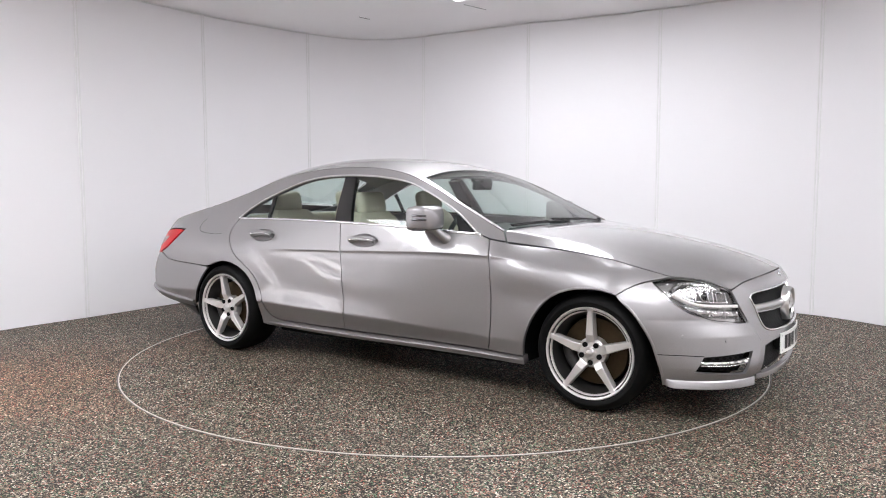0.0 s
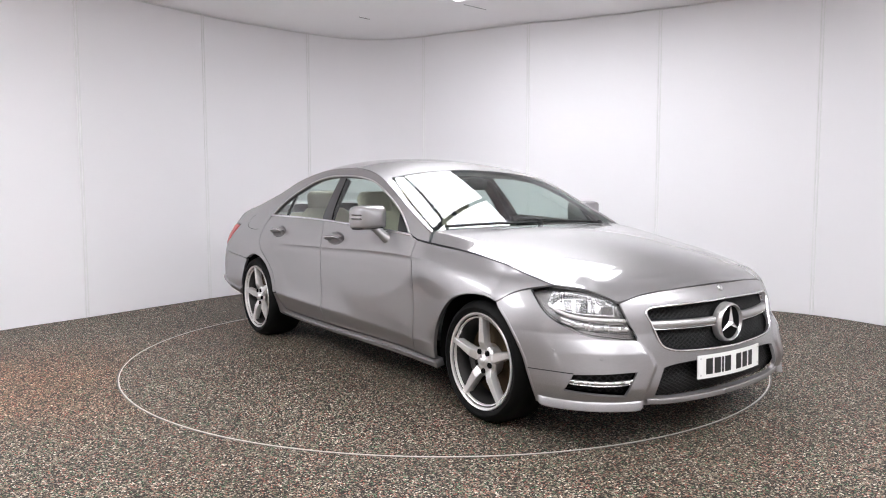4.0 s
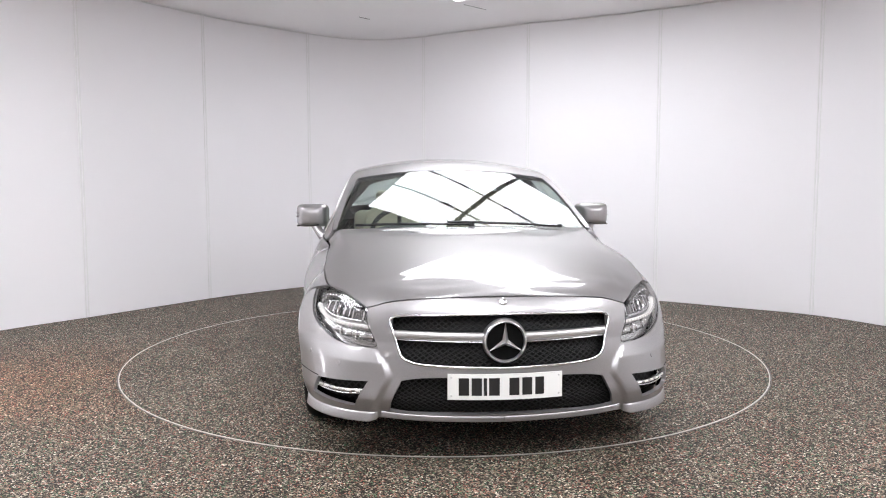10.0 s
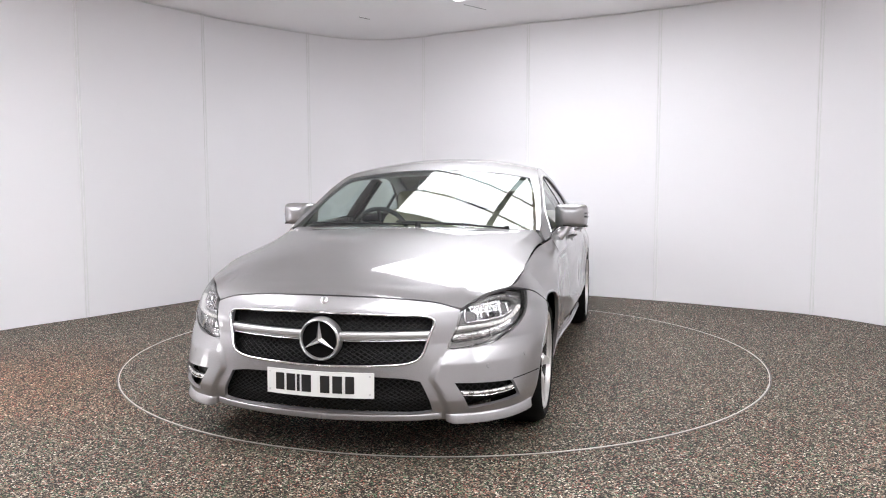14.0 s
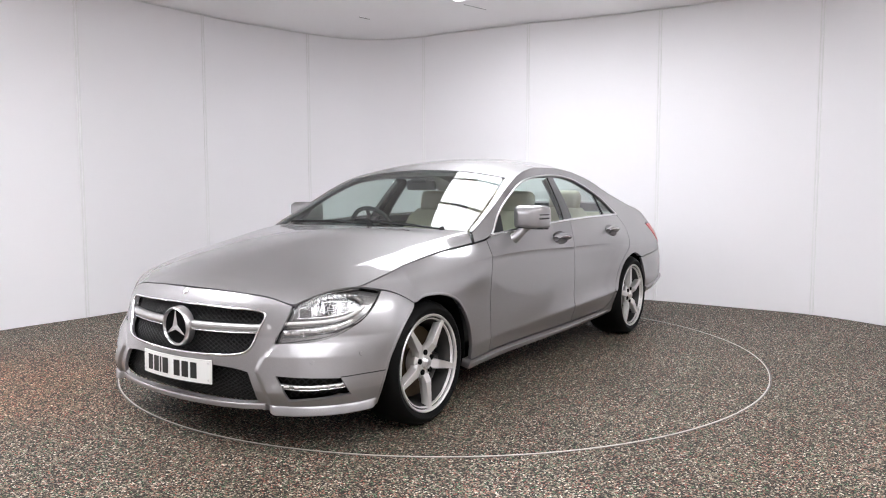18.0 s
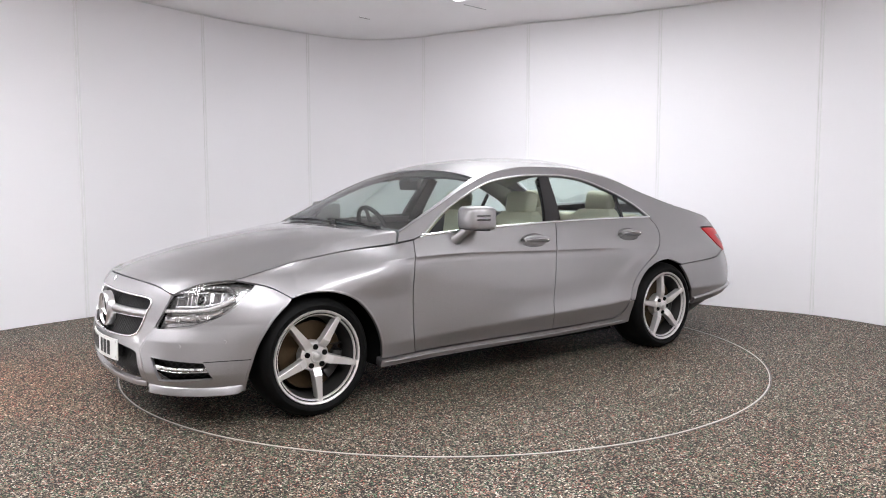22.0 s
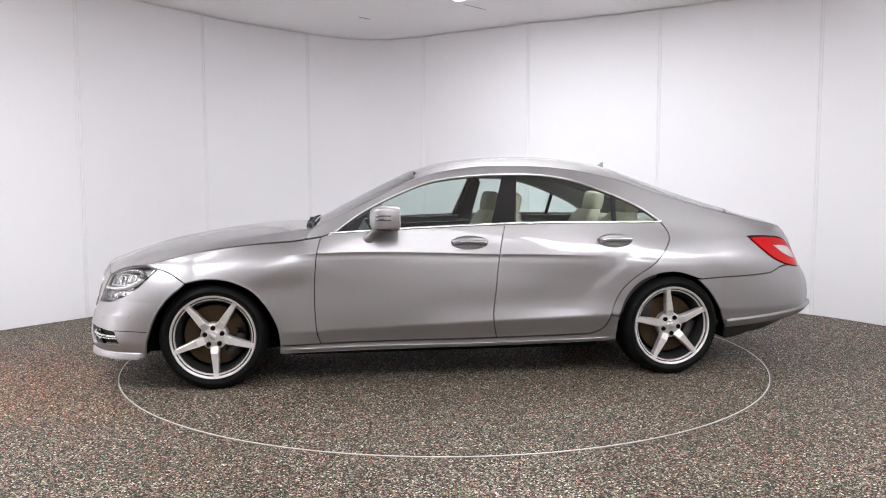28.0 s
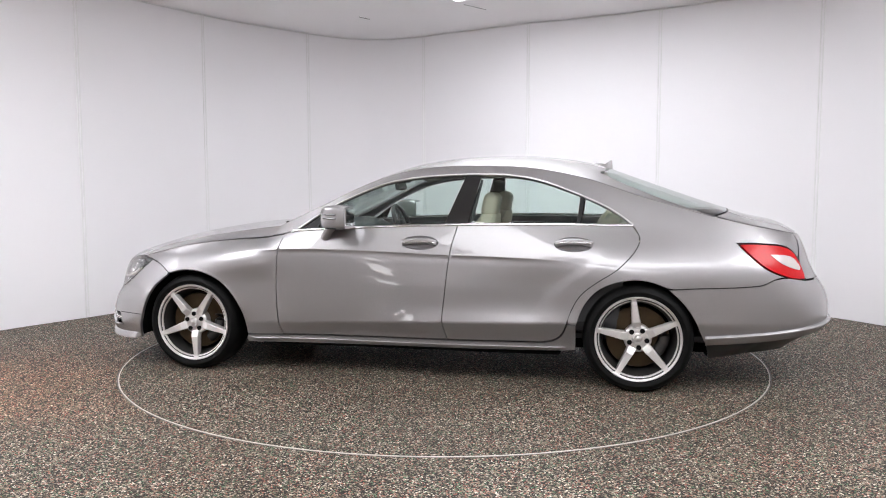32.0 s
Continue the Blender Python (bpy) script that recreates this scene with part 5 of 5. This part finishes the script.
    strip("lower_bowl", side, [(0.50, 0.612), (0.58, 0.586), (0.66, 0.572), (0.75, 0.562), (0.825, 0.556)], LAMP_SILVER, lamp, 0.044, 0.016, "chrome lower bowl", mirror=mirror, lift=-0.046)
    for s, z, r in ((0.60, 0.581, 0.024), (0.690, 0.567, 0.026), (0.775, 0.560, 0.024)):
        m = spot(s, z, 0.030, mirror)
        bm = bmesh.new()
        box(bm, (-r, -0.015, -0.012), (r, 0.015, 0.002), 0.005)
        box(bm, (-r * 0.7, -0.007, 0.0), (r * 0.7, 0.010, 0.006), 0.003)
        bm.transform(m)
        part("reflector", bm, LAMP_SILVER, lamp, "small chrome reflector", smooth=True)
    for s, z in ((0.645, 0.574), (0.735, 0.563)):
        bm = bmesh.new()
        box(bm, (-0.003, -0.022, -0.02), (0.003, 0.022, 0.012), 0.001, spot(s, z, 0.034, mirror))
        part("fin", bm, LAMP_SILVER, lamp)


def door_handles():
    for mirror in (False, True):
        for s0 in (-1.442, -2.380):
            grip = strip("door_handle", side, [(s0 - 0.002, 0.866), (s0 - 0.05, 0.880), (s0 - 0.115, 0.884), (s0 - 0.18, 0.878), (s0 - 0.222, 0.866)], PAINT, None, 0.030, 0.022, "painted pull handle with bright edge", mirror=mirror, lift=0.014)
            hung(grip)
            strip("handle_edge", side, [(s0 - 0.012, 0.866), (s0 - 0.06, 0.872), (s0 - 0.115, 0.874), (s0 - 0.17, 0.871), (s0 - 0.214, 0.865)], CHROME, grip, 0.007, 0.006, "chrome edge", mirror=mirror, lift=0.030)
            bowl(s0 - 0.112, 0.872, 0.112, 0.040, 0.015, mirror)


def bowl(s, z, a, b, deep, mirror):
    """The hollow behind a handle."""
    verts, faces, n, rings = [], [], 40, 7
    for i in range(rings + 1):
        r = i / rings
        for k in range(n):
            q = 2 * math.pi * k / n
            ss, zz = s + a * r * math.cos(q), z + b * r * math.sin(q)
            p, nn = side(np.array(ss), np.array(zz)), skin_normal(side, np.array(ss), np.array(zz))
            verts.append(p - nn * deep * (1 - r * r) ** 0.8 + nn * 0.0008)
    for i in range(rings):
        for k in range(n):
            faces.append((i * n + k, i * n + (k + 1) % n, (i + 1) * n + (k + 1) % n, (i + 1) * n + k))
    verts = np.array(verts)
    if mirror:
        verts, faces = verts * np.array([1, -1, 1]), [f[::-1] for f in faces]
    hung(ob_from("handle_bowl", verts, faces, PAINT, None, "hollow behind the handle"))


def mirrors():
    for sgn in (1, -1):
        foot = bmesh.new()
        tube(foot, [(-0.930, 0.850, 0.890), (-0.938, 0.878, 0.905), (-0.955, 0.902, 0.930), (-0.985, 0.920, 0.962), (-1.01, 0.926, 0.985)], [0.046, 0.034, 0.027, 0.029, 0.040], 16)
        head = bmesh.new()
        # stations from the front of the shell to its open back: x, inner y, outer y, low z, high z
        rows = []
        for x, yi, yo, zl, zh in ((-0.938, 0.915, 0.965, 0.990, 1.050), (-0.946, 0.885, 1.000, 0.972, 1.080), (-0.964, 0.864, 1.028, 0.962, 1.095), (-0.994, 0.848, 1.042, 0.957, 1.103),
                                 (-1.035, 0.841, 1.049, 0.954, 1.105), (-1.085, 0.838, 1.047, 0.954, 1.101), (-1.112, 0.843, 1.040, 0.958, 1.095)):
            ring = []
            for k in range(24):
                q = 2 * math.pi * k / 24
                c, s_ = math.cos(q), math.sin(q)
                ring.append(head.verts.new((x, (yi + yo) / 2 + (yo - yi) / 2 * math.copysign(abs(c) ** 0.34, c), (zl + zh) / 2 + (zh - zl) / 2 * math.copysign(abs(s_) ** 0.34, s_))))
            rows.append(ring)
        for a, b in zip(rows, rows[1:]):
            for k in range(24):
                head.faces.new((a[k], a[(k + 1) % 24], b[(k + 1) % 24], b[k]))
        head.faces.new(rows[0])
        head.faces.new(rows[-1])
        for bm in (foot, head):
            bmesh.ops.scale(bm, vec=(1, sgn, 1), verts=bm.verts)
        shell = hung(part("door_mirror", head, PAINT, None, "painted door mirror with slim dark slots", smooth=True))
        part("foot", foot, PAINT, shell, smooth=True)
        bm = bmesh.new()
        box(bm, (-1.117, 0.857, 0.974), (-1.1135, 1.024, 1.080), 0.001)
        bmesh.ops.scale(bm, vec=(1, sgn, 1), verts=bm.verts)
        part("mirror_glass", bm, CHROME, shell, "mirror glass")
        for z, w in ((1.047, 0.004), (1.024, 0.005)):
            bm = bmesh.new()
            tube(bm, [(-0.951, 0.965, z), (-0.962, 1.012, z), (-0.980, 1.036, z), (-1.005, 1.046, z), (-1.06, 1.050, z)], w, 8)
            bmesh.ops.scale(bm, vec=(1, sgn, 1), verts=bm.verts)
            part("slot", bm, GLOSS_BLACK, shell, "dark slot", smooth=True)
        bm = bmesh.new()
        tube(bm, [(-0.948, 0.90, 0.972), (-0.964, 1.0, 0.968), (-0.995, 1.041, 0.964), (-1.06, 1.046, 0.962)], 0.005, 8)
        bmesh.ops.scale(bm, vec=(1, sgn, 1), verts=bm.verts)
        part("lower_edge", bm, BLACK, shell, "black lower edge", smooth=True)


def small_fittings():
    bm = bmesh.new()
    # shark fin aerial
    prof = [(-2.60, 0.004, 0.016), (-2.64, 0.014, 0.018), (-2.68, 0.020, 0.017), (-2.705, 0.046, 0.009), (-2.722, 0.060, 0.004)]
    rows = []
    for x, h, w in prof:
        z = float(top(np.array(x), np.array(0.0))[2])
        rows.append([bm.verts.new(c) for c in ((x, -w, z - 0.004), (x - 0.004, 0, z + h), (x, w, z - 0.004))])
    zb = float(top(np.array(-2.74), np.array(0.0))[2])
    rows.append([bm.verts.new(c) for c in ((-2.735, -0.006, zb - 0.004), (-2.732, 0, zb + 0.03), (-2.735, 0.006, zb - 0.004))])
    for a, b in zip(rows, rows[1:]):
        for j in range(2):
            bm.faces.new((a[j], a[j + 1], b[j + 1], b[j]))
    hung(part("roof_aerial", bm, PAINT, None, "small painted fin aerial", smooth=True))
    hung(panel("cowl", top, [[(-0.525, 0, 1), (-0.545, 0.5), (-0.56, 0.775, 1), (-0.60, 0.735, 1), (-0.592, 0.4), (-0.585, 0, 1)]], BLACK, None, "black wiper cowl", both=True, open_at=(1, 0.0), lift=-0.014, depth=0.004))
    for pts in ([(-0.568, 0.60), (-0.575, 0.40), (-0.590, 0.10), (-0.605, -0.10)], [(-0.568, 0.05), (-0.578, -0.20), (-0.590, -0.45), (-0.60, -0.66)]):
        bm = bmesh.new()
        p3 = [top(np.array(x), np.array(y)) + np.array([0.004, 0, 0.007]) for x, y in pts]
        tube(bm, p3, 0.0055, 8)
        arm = hung(part("wiper", bm, BLACK, None, "black wiper", smooth=True))
        bm = bmesh.new()
        tube(bm, [p + np.array([-0.012, 0, 0.004]) for p in p3[1:]], 0.005, 6)
        part("blade", bm, RUBBER, arm)
    for mirror in (False, True):
        hung(strip("sill_ledge", side, [(-0.392, 0.226), (-1.0, 0.229), (-1.7, 0.233), (-2.475, 0.242)], PAINT, None, 0.026, 0.011, "painted sill ledge", mirror=mirror, lift=0.001, sharp=True, taper=0.2))
        hung(strip("bumper_ledge", side, [(-3.238, 0.322), (-3.45, 0.352), (-3.64, 0.380), (-3.80, 0.400), (-3.92, 0.412), (-4.15, 0.415), (END, 0.415)], PAINT, None, 0.058, 0.017, "painted bumper ledge", mirror=mirror, lift=0.002, sharp=True))
        bm = bmesh.new()
        lathe(bm, [(0.040, -0.10), (0.048, -0.01), (0.046, 0.0), (0.040, -0.004), (0.036, -0.09)], 24, "z")
        bmesh.ops.scale(bm, vec=(1.5, 0.8, 1), verts=bm.verts)
        bm.transform(spot(-4.02, 0.315, 0.02, mirror))
        hung(part("exhaust_tip", bm, CHROME, None, "chrome exhaust tip", smooth=True))
        for path in ([(0.135, 0.660), (0.090, 0.674), (0.030, 0.681), (-0.098, 0.669), (-0.227, 0.611), (-0.325, 0.503), (-0.384, 0.378), (-0.402, 0.270)],
                     [(0.350, 0.24), (0.335, 0.30), (0.315, 0.433), (0.260, 0.553), (0.166, 0.644)]):
            hung(strip("arch_lip", side, path, PAINT, None, 0.012, 0.002, "painted wheel arch lip", mirror=mirror, lift=0.0, taper=0.06))
    for y in (0.60, 0.05):
        bm = bmesh.new()
        base = top(np.array(-0.566), np.array(y))
        bmesh.ops.create_cone(bm, cap_ends=True, segments=16, radius1=0.020, radius2=0.013, depth=0.030, matrix=Matrix.Translation((float(base[0]), y, float(base[2]) + 0.008)))
        hung(part("wiper_pivot", bm, BLACK, None, "black wiper pivot cap", smooth=True))
    # fuel flap outline
    hung(strip("fuel_flap_seam", side, [(-3.20, 0.975), (-3.235, 0.95), (-3.24, 0.90), (-3.20, 0.872), (-3.05, 0.862), (-2.97, 0.868)], DARK, None, 0.003, 0.0008, "seam of the fuel flap", mirror=True))


# ---- cabin ----
def seat(x, y, wide=0.25, head_x=-0.14, back=True):
    """Cream seat with bolsters and a headrest; x is the front edge of the backrest at the waist line."""
    base = new("front_seat")
    hung(base)
    base["label"] = "cream leather seat"
    bm = bmesh.new()
    # backrest: leaning slab with raised side bolsters
    rows = []
    for z, xo, w, t in ((0.45, 0.10, 0.24, 0.10), (0.60, 0.06, 0.25, 0.10), (0.75, 0.02, 0.255, 0.10), (0.88, -0.03, 0.25, 0.09), (0.98, -0.07, 0.22, 0.075), (1.035, -0.095, 0.16, 0.05)):
        ring = []
        for k in range(20):
            q = 2 * math.pi * k / 20
            c, s_ = math.cos(q), math.sin(q)
            bolster = 0.022 * abs(s_) ** 3 if c > 0 else 0
            ring.append(bm.verts.new((x + xo + t * math.copysign(abs(c) ** 0.6, c) + bolster, y + w * math.copysign(abs(s_) ** 0.6, s_), z)))
        rows.append(ring)
    for a, b in zip(rows, rows[1:]):
        for k in range(20):
            bm.faces.new((a[k], a[(k + 1) % 20], b[(k + 1) % 20], b[k]))
    bm.faces.new(rows[-1])
    part("backrest", bm, CREAM, base, smooth=True)
    bm = bmesh.new()
    box(bm, (-0.055, -0.135, -0.085), (0.05, 0.135, 0.085), 0.045, Matrix.Translation((x + head_x, y, 1.095)) @ Matrix.Rotation(radians(-12), 4, "Y"))
    part("headrest", bm, CREAM, base, smooth=True)
    bm = bmesh.new()
    for off in (-0.06, 0.06):
        tube(bm, [(x - 0.09, y + off, 0.98), (x + head_x, y + off, 1.06)], 0.007, 8)
    part("headrest_post", bm, CHROME, base, smooth=True)
    bm = bmesh.new()
    box(bm, (x + 0.06, y - 0.25, 0.40), (x + 0.60, y + 0.25, 0.54), 0.05)
    part("cushion", bm, CREAM, base, smooth=True)


def cabin():
    bm = bmesh.new()
    box(bm, (-3.35, -0.76, 0.28), (-0.55, 0.76, 0.32), 0.01)
    hung(part("cabin_floor", bm, DASH, None, "dark carpet"))
    bm = bmesh.new()
    # dashboard: rounded sweep across the car
    prof = [(-0.60, 0.90), (-0.70, 0.945), (-0.82, 0.955), (-0.93, 0.935), (-0.985, 0.88), (-0.97, 0.78), (-0.90, 0.70), (-0.60, 0.65)]
    rows = []
    for y in np.linspace(-0.76, 0.76, 25):
        hood_ = 0.035 * math.exp(-((y + 0.37) / 0.16) ** 2)
        rows.append([bm.verts.new((x - (0.02 if i in (3, 4) else 0) * math.cos(y * 2), y, z - 0.05 * y * y + (hood_ if 1 <= i <= 3 else 0))) for i, (x, z) in enumerate(prof)])
    for a, b in zip(rows, rows[1:]):
        for j in range(len(prof) - 1):
            bm.faces.new((a[j], a[j + 1], b[j + 1], b[j]))
    bm.faces.new(rows[0])
    bm.faces.new(rows[-1])
    hung(part("dashboard", bm, DASH, None, "dark grey dashboard", smooth=True))
    wheel_ = new("steering_wheel")
    hung(wheel_)
    wheel_.location = (X0 - 1.13, Y0 - 0.37, 0.905)
    wheel_.rotation_euler = (0, radians(-66), 0)
    wheel_["label"] = "dark leather steering wheel"
    bm = bmesh.new()
    tube(bm, [(0.175 * math.cos(2 * math.pi * k / 36), 0.185 * math.sin(2 * math.pi * k / 36), 0) for k in range(36)], 0.016, 10, closed=True)
    part("steering_rim", bm, DASH, wheel_, smooth=True)
    bm = bmesh.new()
    box(bm, (-0.07, -0.075, -0.03), (0.06, 0.075, 0.012), 0.02)
    for a in (0, 180, 270):
        q = radians(a + 90)
        tube(bm, [(0.05 * math.cos(q), 0.05 * math.sin(q), -0.01), (0.172 * math.cos(q), 0.182 * math.sin(q), 0)], 0.014, 8)
    part("steering_hub", bm, DASH, wheel_, smooth=True)
    for y in (-0.37, 0.37):
        seat(-1.84, y, head_x=-0.09)
        seat(-2.66, y, head_x=-0.12)
    bm = bmesh.new()
    box(bm, (-2.93, -0.70, 0.40), (-2.74, 0.70, 1.00), 0.06)
    hung(part("rear_bench", bm, CREAM, None, "cream rear bench back", smooth=True))
    bm = bmesh.new()
    box(bm, (-3.42, -0.66, 0.965), (-2.88, 0.66, 0.985), 0.008)
    hung(part("parcel_shelf", bm, LINER, None, "grey parcel shelf"))
    bm = bmesh.new()
    box(bm, (-1.9, -0.09, 0.32), (-1.0, 0.09, 0.62), 0.03)
    hung(part("centre_console", bm, DASH, None, "dark centre console"))
    # roof lining
    xs, ys = np.linspace(-1.27, -2.70, 20), np.linspace(-1, 1, 17)
    verts = [top(np.array(x), np.array(v * (float(edge(x)[0]) - 0.03))) - np.array([0, 0, 0.035]) for x in xs for v in ys]
    faces = [(i * 17 + j, i * 17 + j + 1, (i + 1) * 17 + j + 1, (i + 1) * 17 + j) for i in range(19) for j in range(16)]
    hung(ob_from("headliner", verts, faces, LINER, None, "grey roof lining"))
    for mirror in (False, True):
        hung(panel("door_card", side, [[(-0.62, 0.32, 1), (-2.75, 0.32, 1), (-2.82, 0.955, 1), (-1.7, 0.955), (-0.70, 0.915, 1)]], DASH, None, "dark door trim", lift=-0.075, mirror=mirror, depth=0.01))
        for s0, s1, z1 in ((-1.745, -1.865, 1.29),):
            hung(panel("pillar_trim", side, [[(s0, 0.96, 1), (s0 - 0.07, z1, 1), (s1 - 0.05, z1, 1), (s1, 0.96, 1)]], DASH, None, "dark pillar trim", lift=-0.05, mirror=mirror, depth=0.01))
    bm = bmesh.new()
    box(bm, (-0.02, -0.12, -0.035), (0.012, 0.12, 0.035), 0.014, Matrix.Translation((-1.20, 0.0, 1.225)) @ Matrix.Rotation(radians(12), 4, "Y"))
    hung(part("interior_mirror", bm, DASH, None, "dark rear-view mirror", smooth=True))
    bm = bmesh.new()
    box(bm, (-1.27, -0.06, 1.245), (-1.16, 0.06, 1.275), 0.012, None)
    hung(part("sensor_housing", bm, DASH, None, "dark sensor housing behind the windscreen", smooth=True))


nose_fittings()
door_handles()
mirrors()
small_fittings()
cabin()



# ---- small litter at the foot of the wall ----
def dry_leaf():
    bm = bmesh.new()
    rows = []
    for i, (u, w) in enumerate(((0.0, 0.002), (0.012, 0.010), (0.026, 0.013), (0.040, 0.008), (0.050, 0.001))):
        rows.append([bm.verts.new((u, w * k, 0.004 + 0.006 * abs(k) + 0.003 * math.sin(i * 2.1 + k))) for k in (-1, 0, 1)])
    for a, b in zip(rows, rows[1:]):
        for j in range(2):
            bm.faces.new((a[j], a[j + 1], b[j + 1], b[j]))
    bmesh.ops.solidify(bm, geom=bm.faces[:], thickness=0.0015)
    brown = plain("dry_leaf_brown", (0.13, 0.06, 0.025), 0.7, grain=0.3, scale=90)
    leaf = tagged(part("dry_leaf", bm, brown, None, smooth=True), "small curled brown leaf on the floor by the wall", "leaf")
    leaf.matrix_world = pose(-2.535, 2.505, -0.002, 0, 0, 40)


dry_leaf()



# ---- what moves: the turntable carries the car round ----
def motions():
    rows = []
    for k in range(17):
        t = 2.0 * k
        turn = -35.351 - 4.917967 * t + 1.3603 * ((t - 16) / 16) ** 2
        rows.append((t, pose(0, 0, 0, 0, 0, turn)))
    walk(car, [(t, m @ pose(0, 0, 0, 0, 0, 0.2)) for t, m in rows])
    walk(bpy.data.objects["turntable"], rows)


motions()
